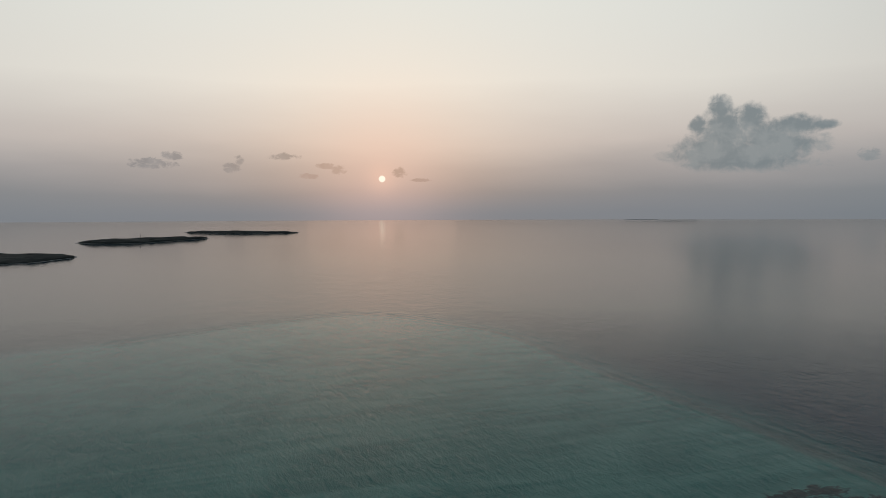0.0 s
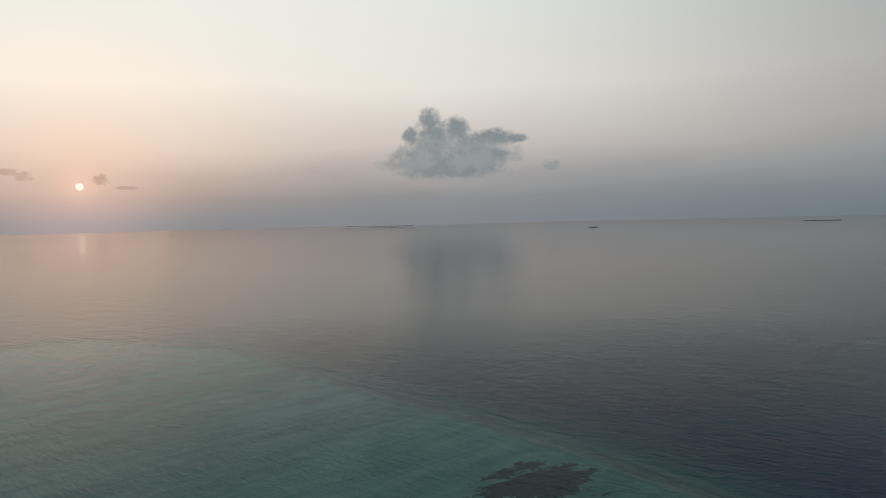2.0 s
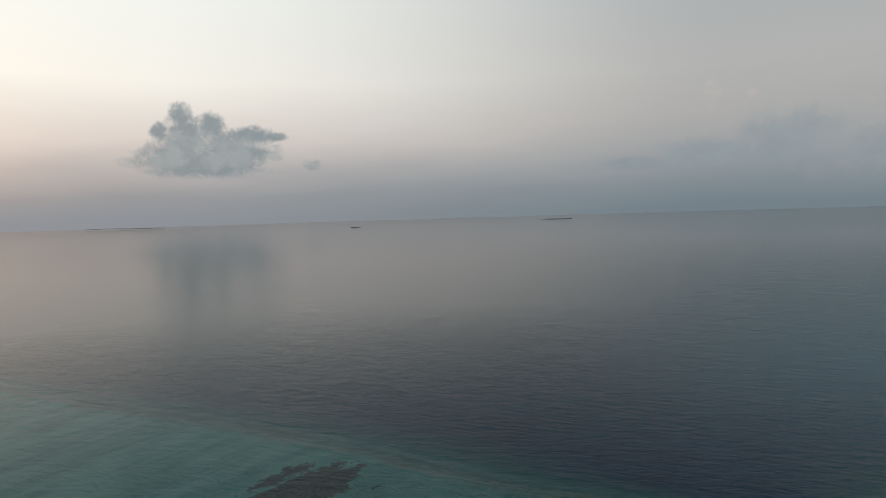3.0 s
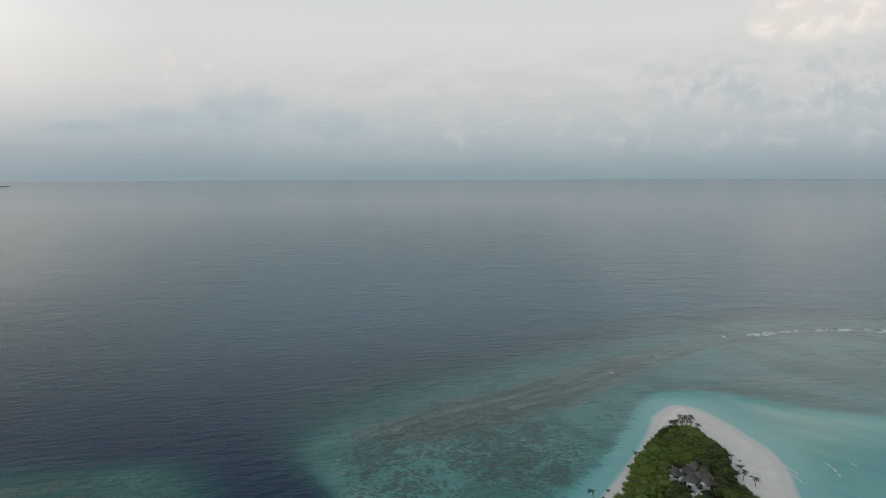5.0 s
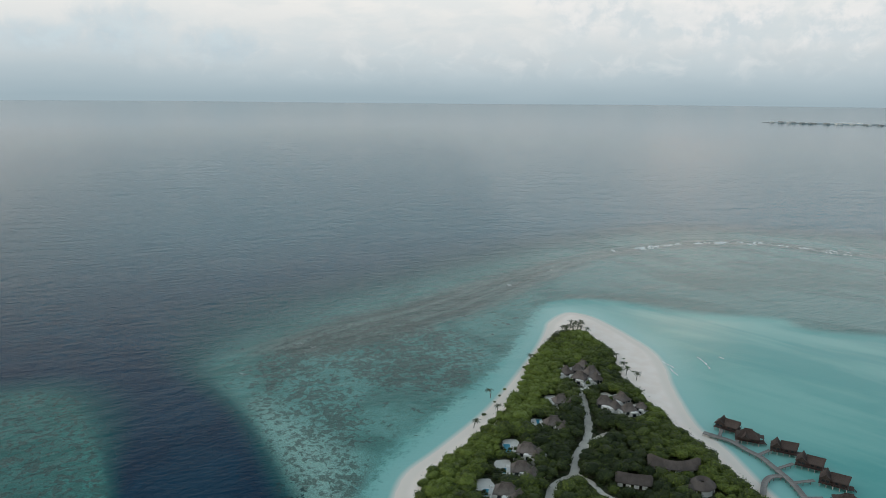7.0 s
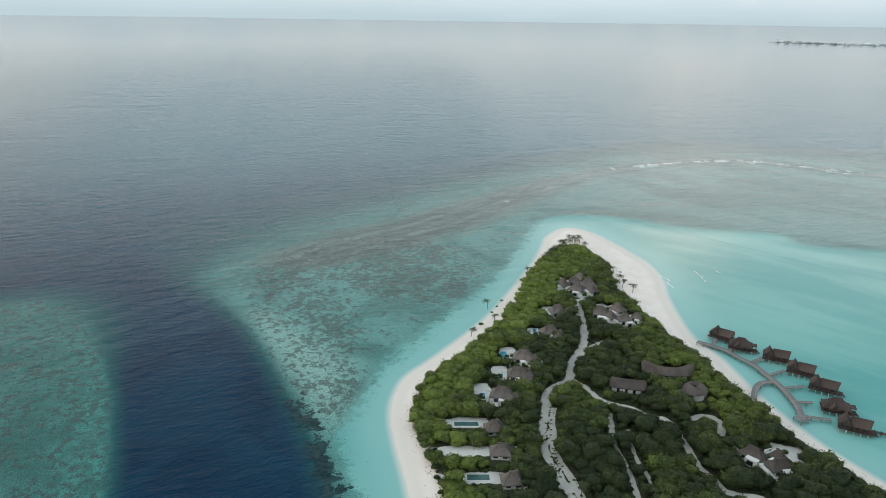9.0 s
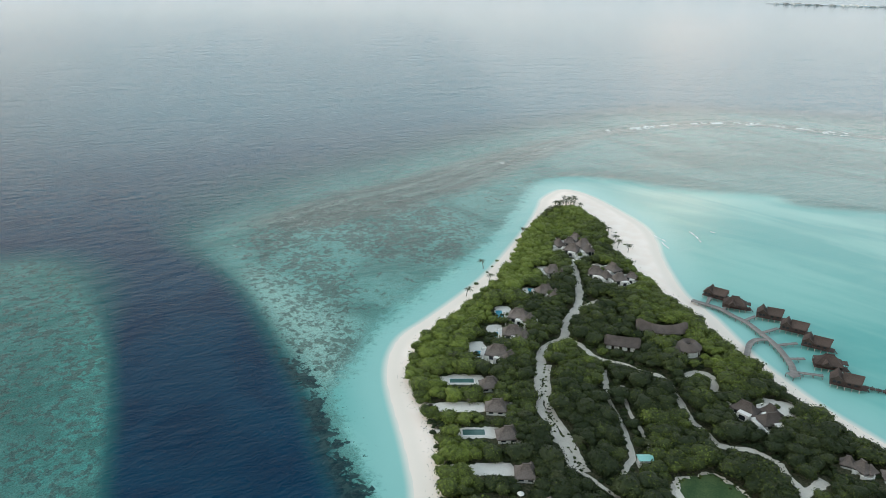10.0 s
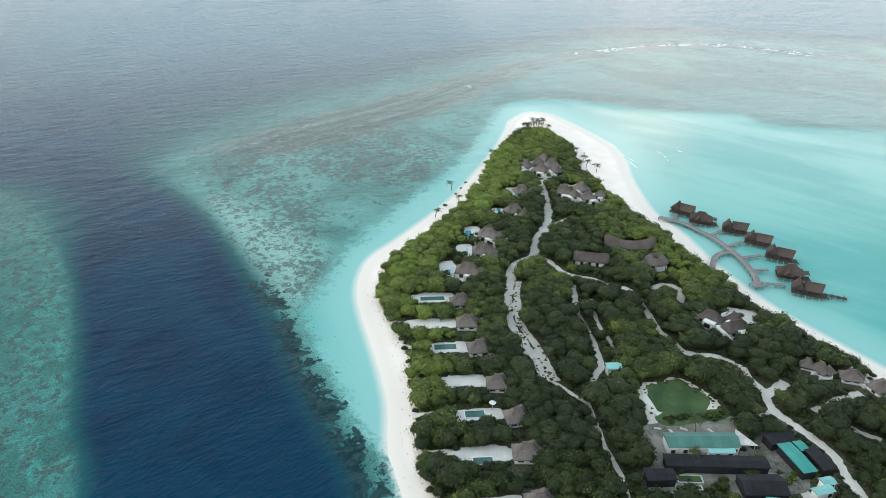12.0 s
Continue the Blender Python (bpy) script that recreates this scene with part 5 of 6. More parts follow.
def boardwalk(points, width, label, name="jetty", steps=6, rail=True):
    line = rounded(points, False, steps)
    seg = np.hypot(*np.diff(line, axis=0).T)
    s = np.concatenate([[0], np.cumsum(seg)])
    top = thing(name, pose(*line[0], 0), label, "jetty", "boardwalks over the lagoon")
    o = line[0]
    def at(d):
        p = np.array([np.interp(d, s, line[:, k]) for k in (0, 1)])
        q = np.array([np.interp(min(d + 0.4, s[-1]), s, line[:, k]) for k in (0, 1)]) - np.array([np.interp(max(d - 0.4, 0), s, line[:, k]) for k in (0, 1)])
        return p - o, math.atan2(q[1], q[0])
    me = None
    count = int(s[-1] / 0.6)
    for k in range(count):
        p, a = at((k + 0.5) * s[-1] / count)
        if me is None:
            ob = part("plank", boxed(-0.29, -width / 2, -0.05, 0.29, width / 2, 0.05), M_DECK, top)
            me = ob.data
        else:
            ob = new("plank", me)
            ob.parent = top
        ob.matrix_basis = pose(p[0], p[1], DECK_Z + 0.012 * (k % 3), 0, 0, math.degrees(a))
    post = None
    for k in range(int(s[-1] / 3.0) + 1):
        p, a = at(min(k * 3.0 + 0.2, s[-1]))
        for sd in (-1, 1):
            q = p + np.array([-math.sin(a), math.cos(a)]) * sd * (width / 2 - 0.12)
            if post is None:
                bm = bmesh.new()
                rod(bm, (0, 0, -1.6), (0, 0, DECK_Z + 0.14), 0.12, 0.11)
                ob = part("post", bm, M_DECK, top)
                post = ob.data
            else:
                ob = new("post", post)
                ob.parent = top
            ob.matrix_basis = pose(q[0], q[1], 0)
    for sd in (-1, 1):
        bm = bmesh.new()
        prev = None
        for d in np.linspace(0, s[-1], max(3, int(s[-1] / 1.5))):
            p, a = at(d)
            q = p + np.array([-math.sin(a), math.cos(a)]) * sd * (width / 2 - 0.1)
            w2 = np.array([-math.sin(a), math.cos(a)]) * 0.07
            row = [bm.verts.new((*(q + w2 * c), z)) for c, z in ((-1, DECK_Z - 0.3), (1, DECK_Z - 0.3), (1, DECK_Z - 0.07), (-1, DECK_Z - 0.07))]
            if prev:
                for c in range(4):
                    bm.faces.new((prev[c], prev[(c + 1) % 4], row[(c + 1) % 4], row[c]))
            prev = row
        part("beam", bm, M_DECK, top)
    return top


boardwalk([(266, -113.5), (262, -118), (258, -122), (251, -125), (245, -128), (236, -129.5), (229, -130.5), (222, -130.5), (213, -129.5), (207, -127.5)], 2.3, "weathered grey wooden jetty curving along the beach on posts")
boardwalk([(219, -116.5), (224, -119), (228, -121.5), (231, -125), (231.5, -129)], 2.1, "curved grey wooden landing bridge from the beach to the jetty")
platform = thing("landing", pose(206.2, -127.0, 0, 0, 0, 20), "square grey wooden platform at the end of the jetty", "jetty")
for k in range(6):
    part("plank", boxed(-1.8 + 0.6 * k, -1.9, DECK_Z - 0.02, -1.8 + 0.6 * k + 0.57, 1.9, DECK_Z + 0.09), M_DECK, platform)
for px, py in ((-1.6, -1.7), (1.6, -1.7), (1.6, 1.7), (-1.6, 1.7)):
    bm = bmesh.new()
    rod(bm, (px, py, -1.6), (px, py, DECK_Z - 0.02), 0.13, 0.12)
    part("post", bm, M_DECK, platform)
for a, b in [((262.5, -118.5), (270, -123)), ((257, -123), (261.5, -127)), ((247, -127.5), (251, -134)), ((237, -130.5), (240.5, -138)), ((227, -131.5), (228.5, -139.5)),
             ((217, -131), (217, -136.5)), ((208, -128), (205.5, -137))]:
    boardwalk([a, ((a[0] + b[0]) / 2, (a[1] + b[1]) / 2), b], 1.3, "narrow grey wooden gangway to a water villa", "gangway", 3)


def gable_roof(bm, cx, cy, lx, ly, z, rise, over=0.9, lean=0.5):
    """Steep thatched roof with a ridge along x that juts out at the gable tops, and eaves with thickness."""
    hx, hy = lx / 2 + over, ly / 2 + over
    def pt(x, y, zz):
        return bm.verts.new((cx + x, cy + y, zz))
    for_z = lambda f: z + rise * (f - 0.10 * math.sin(math.pi * f))
    rows = []
    for f in (0.0, 0.35, 0.7, 1.0):
        rx, ry = hx * (0.86 + 0.14 * f) + lean * f * 0.6, hy * (1 - f) + 0.1 * f
        rows.append([pt(-rx, -ry, for_z(f)), pt(rx, -ry, for_z(f)), pt(rx, ry, for_z(f)), pt(-rx, ry, for_z(f))])
    low = [pt(-hx * 0.86, -hy, z - 0.3), pt(hx * 0.86, -hy, z - 0.3), pt(hx * 0.86, hy, z - 0.3), pt(-hx * 0.86, hy, z - 0.3)]
    rows = [low] + rows
    for a, b in zip(rows, rows[1:]):
        for i in range(4):
            bm.faces.new((a[i], a[(i + 1) % 4], b[(i + 1) % 4], b[i]))
    bm.faces.new(rows[-1])
    bm.faces.new(low[::-1])


def villa_base(label):
    """Deck on stilts with a balustrade, steps and a sun deck; x runs out over the lagoon."""
    top = thing("water_villa", pose(0, 0, 0), label, "villa", "water villas")
    for k in range(10):
        part("deck_board", boxed(-5.7 + k * 1.16, -3.9, 1.55, -5.7 + k * 1.16 + 1.13, 4.0, 1.72), M_TIMBER, top)
    for x in (-5.2, -2.6, 0.0, 2.6, 5.2):
        for y in (-3.5, 0.0, 3.6):
            bm = bmesh.new()
            rod(bm, (x, y, -1.8), (x, y, 1.6), 0.16, 0.16)
            part("stilt", bm, M_STILT, top, "pale concrete stilt")
    for y in (-3.85, 3.95):
        part("rail", boxed(-5.6, y - 0.05, 2.5, 5.8, y + 0.05, 2.6), M_TIMBER, top)
        for k in range(8):
            part("baluster", boxed(-5.5 + k * 1.6 - 0.05, y - 0.05, 1.7, -5.5 + k * 1.6 + 0.05, y + 0.05, 2.51), M_TIMBER, top)
    part("sun_deck", boxed(5.92, -2.6, 1.15, 7.8, 1.6, 1.3), M_TIMBER, top, "small sun deck facing the lagoon")
    for k in range(4):
        part("step", boxed(7.82 + k * 0.3, -0.6, 0.85 - k * 0.28, 8.1 + k * 0.3, 0.6, 0.98 - k * 0.28), M_TIMBER, top)
    return top


def villa_windows(top, x0, x1, y0, y1):
    for y in (y0, y1):
        for u in (0.28, 0.72):
            x = x0 + (x1 - x0) * u
            part("window", boxed(x - 0.6, y - 0.06, 2.0, x + 0.6, y + 0.06, 3.1), M_GLASS, top, "dark window")


def twin_villa():
    top = villa_base("dark brown thatched water villa with twin peaked roofs on stilts")
    part("wall", boxed(-5.0, -2.6, 1.72, -1.3, 2.7, 3.5), M_TIMBER, top, "dark timber wall")
    part("wall", boxed(-0.2, -2.3, 1.72, 5.3, 2.4, 3.5), M_TIMBER, top, "dark timber wall")
    part("wall", boxed(-1.28, -1.6, 1.72, -0.22, 2.0, 3.3), M_TIMBER, top)
    villa_windows(top, -5.0, -1.3, -2.6, 2.7)
    villa_windows(top, -0.2, 5.3, -2.3, 2.4)
    bm = bmesh.new()
    gable_roof(bm, 0, 0, 5.2, 3.6, 3.4, 2.3, 0.8)
    roof = part("roof", turned(bm, 90, -3.1, 0.1), M_DARK_THATCH, top, "steep dark brown thatched roof")
    part("ridge_cap", turned(boxed(-3.6, -0.22, 5.58, 3.6, 0.22, 5.86), 90, -3.1, 0.1), M_DARK_THATCH, roof)
    bm = bmesh.new()
    gable_roof(bm, 2.5, 0.1, 5.6, 4.4, 3.4, 2.5, 0.9)
    roof = part("roof", bm, M_DARK_THATCH, top, "steep dark brown thatched roof")
    part("ridge_cap", boxed(-1.4, -0.12, 5.78, 6.4, 0.32, 6.06), M_DARK_THATCH, roof)
    bm = bmesh.new()
    hip_roof(bm, 2.2, 3.4, 3.3, 1.2, 0.5, 0.4)
    part("link_roof", turned(bm, 0, -0.7, -0.6), M_DARK_THATCH, top, "low thatched link roof")
    return top


def broad_villa():
    top = villa_base("dark brown water villa with one broad hipped thatched roof")
    part("wall", boxed(-4.6, -2.8, 1.72, 4.8, 2.9, 3.4), M_TIMBER, top, "dark timber wall")
    villa_windows(top, -4.6, 4.8, -2.8, 2.9)
    bm = bmesh.new()
    hip_roof(bm, 9.2, 5.8, 3.3, 3.2, 0.35, 0.9)
    roof = part("roof", bm, M_DARK_THATCH, top, "broad dark brown thatched roof")
    part("ridge_cap", boxed(-1.9, -0.24, 6.38, 1.9, 0.24, 6.66), M_DARK_THATCH, roof)
    bm = bmesh.new()
    gable_roof(bm, 0, 0, 3.2, 2.6, 3.3, 2.0, 0.6)
    part("porch_roof", turned(bm, 90, -1.2, -2.9), M_DARK_THATCH, top, "gabled thatched porch roof")
    bm = bmesh.new()
    prism(bm, [(5.0, -1.6), (7.4, -2.0), (7.4, 2.0), (5.0, 1.6)], 3.5, 3.75)
    part("canopy", bm, M_DARK_THATCH, top, "thatched canopy over the sun deck")
    for y in (-1.7, 1.7):
        bm = bmesh.new()
        rod(bm, (7.1, y, 1.25), (7.1, y, 3.5), 0.08, 0.08)
        part("post", bm, M_TIMBER, top)
    return top


twin, broad = twin_villa(), broad_villa()
used = set()
for kind, x, y, rz in [(twin, 270.5, -125.2, -131), (broad, 260.5, -129.3, -114), (twin, 251.0, -139.3, -116), (twin, 239.6, -143.6, -124), (twin, 226.8, -145.6, -124),
                       (broad, 212.4, -142.2, -111), (twin, 200.8, -141.8, -119)]:
    m = pose(x, y, 0, 0, 0, rz)
    if kind in used:
        copy_thing(kind, m)
    else:
        kind.matrix_basis = m @ Matrix.Diagonal((0.82, 0.82, 0.86, 1))
        used.add(kind)
pier = thing("pier", pose(199, -147, 0, 0, 0, -115), "low dark wooden steps and platforms beyond the last water villa", "pier")
for k in range(4):
    part("platform", boxed(k * 1.9, -0.8, 0.9 - 0.08 * k, k * 1.9 + 1.7, 0.8, 1.1 - 0.08 * k), M_TIMBER, pier)
    for s in (-0.6, 0.6):
        bm = bmesh.new()
        rod(bm, (k * 1.9 + 0.8, s, -1.4), (k * 1.9 + 0.8, s, 1.5), 0.08, 0.08)
        part("post", bm, M_TIMBER, pier)


# ---- plants ----
def crown_arrays(seed, sub=3, leaves=270, lobes=5, flat=0.72):
    """A crown of unit radius: a dome of several merged, uneven boughs, with sprays of leaves that stand off it."""
    rng = np.random.default_rng(seed)
    v, f = ball(sub)
    bough = [(a + rng.uniform(-0.4, 0.4), rng.uniform(0.25, 0.55), rng.uniform(0.42, 0.62)) for a in np.arange(lobes) * math.tau / lobes]
    cs = np.array([(r * math.cos(a), r * math.sin(a), 0.30 + 0.25 * rng.uniform(-1, 1)) for a, r, _ in bough] + [(0, 0, 0.45)])
    rs = np.array([b[2] for b in bough] + [0.6])
    reach = np.zeros(len(v))
    for k, d in enumerate(v):
        b = cs @ d
        disc = b * b - (np.sum(cs * cs, 1) - rs * rs)
        reach[k] = max(0.35, np.max(np.where(disc > 0, b + np.sqrt(np.maximum(disc, 0)), 0)))
    rough = np.array([1 + 0.16 * noise.noise(Vector(d) * 3.1 + Vector((seed, 0, 0))) + 0.12 * noise.noise(Vector(d) * 7.0 + Vector((0, seed, 0))) for d in v])
    q = v * (reach * rough)[:, None] * (0.9, 0.9, 0.9 * flat)
    keep = f[(v[f][:, :, 2] > -0.35).all(1)]
    used = np.unique(keep)
    remap = np.full(len(v), -1)
    remap[used] = np.arange(len(used))
    co, tri = [q[used]], [remap[keep]]
    # shade painted into the tint: dark core, darker hollows, paler upwards
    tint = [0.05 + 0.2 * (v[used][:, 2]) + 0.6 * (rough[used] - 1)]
    at = len(used)
    nrm0 = v[used]
    for k in range(leaves):
        i = rng.integers(len(used))
        d = nrm0[i] + rng.normal(size=3) * 0.65
        d /= np.linalg.norm(d)
        p = q[used][i] * rng.uniform(0.98, 1.20) + rng.normal(size=3) * 0.05
        t1 = np.cross(d, rng.normal(size=3))
        t1 /= np.linalg.norm(t1)
        t2 = np.cross(d, t1)
        s1, s2 = rng.uniform(0.06, 0.12), rng.uniform(0.045, 0.08)
        co.append(np.array([p - t1 * s1, p + t2 * s2 + d * 0.03, p + t1 * s1, p - t2 * s2 + d * 0.03]))
        tri.append(np.array([[0, 1, 2], [0, 2, 3]]) + at)
        # outer leaves painted lighter than the core, most on top, as if lit
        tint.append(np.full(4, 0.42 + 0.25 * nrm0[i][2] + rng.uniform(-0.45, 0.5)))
        at += 4
    return np.concatenate(co), np.concatenate(tri), np.concatenate(tint)


VARIANTS = [crown_arrays(40 + k, lobes=4 + k % 4) for k in range(8)]
NEAR_VARIANTS = [crown_arrays(60 + k, 3, 460, 4 + k % 3) for k in range(6)]
rng = np.random.default_rng(5)
gx, gy = np.meshgrid(np.arange(50, 396, 2.75), np.arange(-142, 8, 2.75), indexing="ij")
gx = (gx + rng.uniform(-1.25, 1.25, gx.shape)).ravel()
gy = (gy + rng.uniform(-1.25, 1.25, gy.shape)).ravel()
edge = -outline_distance(gx, gy, WOODS)
free = edge > 0.1 + 2.2 * step(gy, -88, -100)
low = np.zeros(gx.shape, bool)                       # trees that stay low beside paths and houses
reach = np.hypot(gx, gy)
ux, uy = gx / reach, gy / reach
for cx, cy, cr in CLEAR:
    free &= (np.hypot(gx - cx, gy - cy) > cr - 0.2) & (np.hypot(gx + ux * 2.6 - cx, gy + uy * 2.4 - cy) > cr - 1.0)
    low |= np.hypot(gx + ux * 5.2 - cx, gy + uy * 5.2 - cy) < cr
for pts, wd in PATHS.values():
    line = rounded(pts, False, 3)
    free &= (line_distance(gx, gy, line) > wd / 2 + 1.3) & (line_distance(gx + ux * 2.6, gy + uy * 2.6, line) > wd / 2 + 0.4)
    low |= line_distance(gx + ux * 5.0, gy + uy * 5.0, line) < wd / 2 + 0.4
for lane in LANES:
    free &= line_distance(gx, gy, rounded(lane, False, 3)) > 2.0
free &= outline_distance(gx, gy, np.array([(153, -67.0), (155, -73), (156, -80), (150, -85), (143, -88), (131, -88), (131, -65)])) > 0.4
yard_d = outline_distance(gx, gy, np.array([(131, -63.0), (131, -86), (131, -92), (122, -101), (110, -99), (109, -60), (124, -56)]))
free &= (yard_d > 1.0) | (rng.uniform(size=gx.shape) < 0.35)
gx, gy, edge, low = gx[free], gy[free], edge[free], low[free]
west = step(edge, 24, 8) * step(gy - np.where(gx > 230, -30 - 0.45 * (gx - 230), -30), -4, 8)
size = np.clip(rng.lognormal(0.93, 0.26, gx.shape), 1.5, 4.3) * np.where(edge < 2, 0.85, 1.0) * np.where(low, 0.72, 1.0)
tall = rng.uniform(3.2, 5.6, gx.shape) * np.where(edge < 5, 0.62, 1.0) * (1 - 0.2 * west) * np.where(low, 0.5, 1.0)
patchy = np.array([noise.noise(Vector((a * 0.035, b * 0.035, 3.0))) for a, b in zip(gx, gy)])
hue = np.clip(0.05 + 0.33 * step(gx, 145, 225) + 0.22 * step(gx, 240, 320) + 0.50 * west + 0.60 * patchy + rng.normal(0, 0.13, gx.shape), 0.0, 1.0)

# the trees that stand nearest, one by one
near = np.argsort(gx + 0.15 * np.abs(gy + 60))
near = [i for i in near if gx[i] > 96][:300]
trunk_bm = bmesh.new()
rod(trunk_bm, (0, 0, -0.3), (0.05, 0.02, 0.55), 0.09, 0.065)
for a in (0.3, 2.4, 4.5):
    rod(trunk_bm, (0.05, 0.02, 0.5), (0.4 * math.cos(a), 0.4 * math.sin(a), 0.95), 0.05, 0.025, 5)
trunk_me = bpy.data.meshes.new("trunk")
trunk_bm.to_mesh(trunk_me)
trunk_bm.free()
trunk_me.materials.append(M_BARK)
crown_me = []
for k in range(24):
    co, tri, tint = NEAR_VARIANTS[k % 6]
    mean = (0.12, 0.28, 0.48, 0.75)[k // 6]
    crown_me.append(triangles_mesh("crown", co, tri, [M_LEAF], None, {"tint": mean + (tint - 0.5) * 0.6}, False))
TREE = "bushy broadleaf tree with a dense green crown"
for i in near:
    top = thing("tree", pose(gx[i], gy[i], GROUND_Z - 0.05, 0, 0, rng.uniform(0, 360)), TREE if hue[i] < 0.55 else "low bushy tree with a bright yellow-green crown", "tree", "island trees")
    t = new("trunk", trunk_me)
    t.parent = top
    t.matrix_basis = Matrix.Diagonal((size[i], size[i], tall[i] * 0.62, 1))
    c = new("crown", crown_me[int(rng.integers(6)) + 6 * int(0 if hue[i] < 0.15 else 1 if hue[i] < 0.35 else 2 if hue[i] < 0.6 else 3)])
    c.parent = top
    c.matrix_basis = Matrix.Translation((0, 0, tall[i] * 0.42)) @ Matrix.Diagonal((size[i], size[i], size[i] * 0.95, 1))
# the rest of the woods as one mesh
chosen = set(near)
cos, tris, tints, at = [], [], [], 0
for i in range(len(gx)):
    if i in chosen:
        continue
    co, tri, tint = VARIANTS[int(rng.integers(8))]
    a = rng.uniform(0, math.tau)
    ca, sa = math.cos(a), math.sin(a)
    q = np.stack([(co[:, 0] * ca - co[:, 1] * sa) * size[i] + gx[i], (co[:, 0] * sa + co[:, 1] * ca) * size[i] + gy[i], co[:, 2] * size[i] * 0.95 + tall[i] * 0.42 + GROUND_Z], 1)
    cos.append(q)
    tris.append(tri + at)
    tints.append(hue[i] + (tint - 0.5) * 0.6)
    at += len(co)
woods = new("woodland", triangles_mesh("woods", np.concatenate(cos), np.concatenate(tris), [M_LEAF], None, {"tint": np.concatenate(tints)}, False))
tagged(woods, "dense green tropical woods covering the island", "woods", kind="stuff")

# low undergrowth that fills the gaps between crowns, paths and courtyards
sx, sy = np.meshgrid(np.arange(52, 392, 1.7), np.arange(-140, 6, 1.7), indexing="ij")
sx = (sx + rng.uniform(-0.7, 0.7, sx.shape)).ravel()
sy = (sy + rng.uniform(-0.7, 0.7, sy.shape)).ravel()
bare = -outline_distance(sx, sy, WOODS) > 0.4
for pts, wd in PATHS.values():
    bare &= line_distance(sx, sy, rounded(pts, False, 3)) > wd / 2 + 0.35
for lane in LANES:
    bare &= line_distance(sx, sy, rounded(lane, False, 3)) > 1.1
for o in COURTS:
    bare &= outline_distance(sx, sy, o) > 0.7
for bx, by, rz, ha, hb in BUILT:
    ca, sa = math.cos(radians(rz)), math.sin(radians(rz))
    px, py = (sx - bx) * ca + (sy - by) * sa, -(sx - bx) * sa + (sy - by) * ca
    bare &= (np.abs(px) > ha + 0.6) | (np.abs(py) > hb + 0.6)
for hx, hy, hr in HALLS:
    bare &= np.hypot(sx - hx, sy - hy) > hr
bare &= outline_distance(sx, sy, np.array([(152.5, -67.5), (154.5, -73), (155.5, -80), (150, -85), (143, -86), (131, -88), (131, -65)])) > 0.6
bare &= (outline_distance(sx, sy, np.array([(136, -62.0), (136, -86), (131, -92), (122, -101), (110, -99), (109, -60), (124, -58)])) > 0.5) | (rng.uniform(size=sx.shape) < 0.22)
sx, sy = sx[bare], sy[bare]
gap = np.array([np.min(np.hypot(gx - a, gy - b) / size) for a, b in zip(sx, sy)])
sx, sy = sx[gap > 0.62], sy[gap > 0.62]
# scrub dotted over the sandy verge of the main path and over the rim of the lawn
verge = rounded(PATHS["verge"][0], False, 12)
lawn_rim = rounded([(151.5, -68), (153.5, -73), (154.5, -79.3), (149.3, -83.5), (143.5, -85), (140, -76), (140, -68.2)], True, 12)
pick = np.concatenate([verge[rng.integers(len(verge), size=70)] + (0.0, 1.1), lawn_rim[rng.integers(len(lawn_rim), size=60)]]) + rng.normal(0, 0.6, (130, 2))
sx, sy = np.concatenate([sx, pick[:, 0]]), np.concatenate([sy, pick[:, 1]])
# creepers along the upper beach
pick = WOODS[rng.integers(len(WOODS), size=4000)] + rng.normal(0, 2.2, (4000, 2))
off = outline_distance(pick[:, 0], pick[:, 1], WOODS)
pick = pick[(off > 0.1) & (off < 4.2) & (pick[:, 0] > 105) & (rng.uniform(size=4000) < np.where((pick[:, 0] < 215) & (pick[:, 1] > -20), 0.5, 0.2))][:700]
sx, sy = np.concatenate([sx, pick[:, 0]]), np.concatenate([sy, pick[:, 1]])
small = len(sx) - 130 - len(pick)
SHRUBS = [crown_arrays(80 + k, 2, 42, 3, 0.7) for k in range(4)]
cos, tris, tints, at = [], [], [], 0
for k, (a, b) in enumerate(zip(sx, sy)):
    co, tri, tint = SHRUBS[int(rng.integers(4))]
    s = rng.uniform(0.9, 1.6) if k < small else rng.uniform(0.3, 0.65) if k < small + 130 else rng.uniform(0.10, 0.24)
    h = 0.16 + 0.2 * step(np.array(a), 150, 300) + 0.45 * noise.noise(Vector((a * 0.05, b * 0.05, 7.0)))
    if k >= small:
        h += 0.3
    cos.append(co * (s, s, s * rng.uniform(0.6, 1.0)) + (a, b, GROUND_Z + 0.1))
    tris.append(tri + at)
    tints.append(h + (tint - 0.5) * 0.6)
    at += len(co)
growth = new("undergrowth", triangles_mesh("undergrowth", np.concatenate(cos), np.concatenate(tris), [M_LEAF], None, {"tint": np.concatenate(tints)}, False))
tagged(growth, "low green shrubs and undergrowth between trees and paths", "undergrowth", kind="stuff")


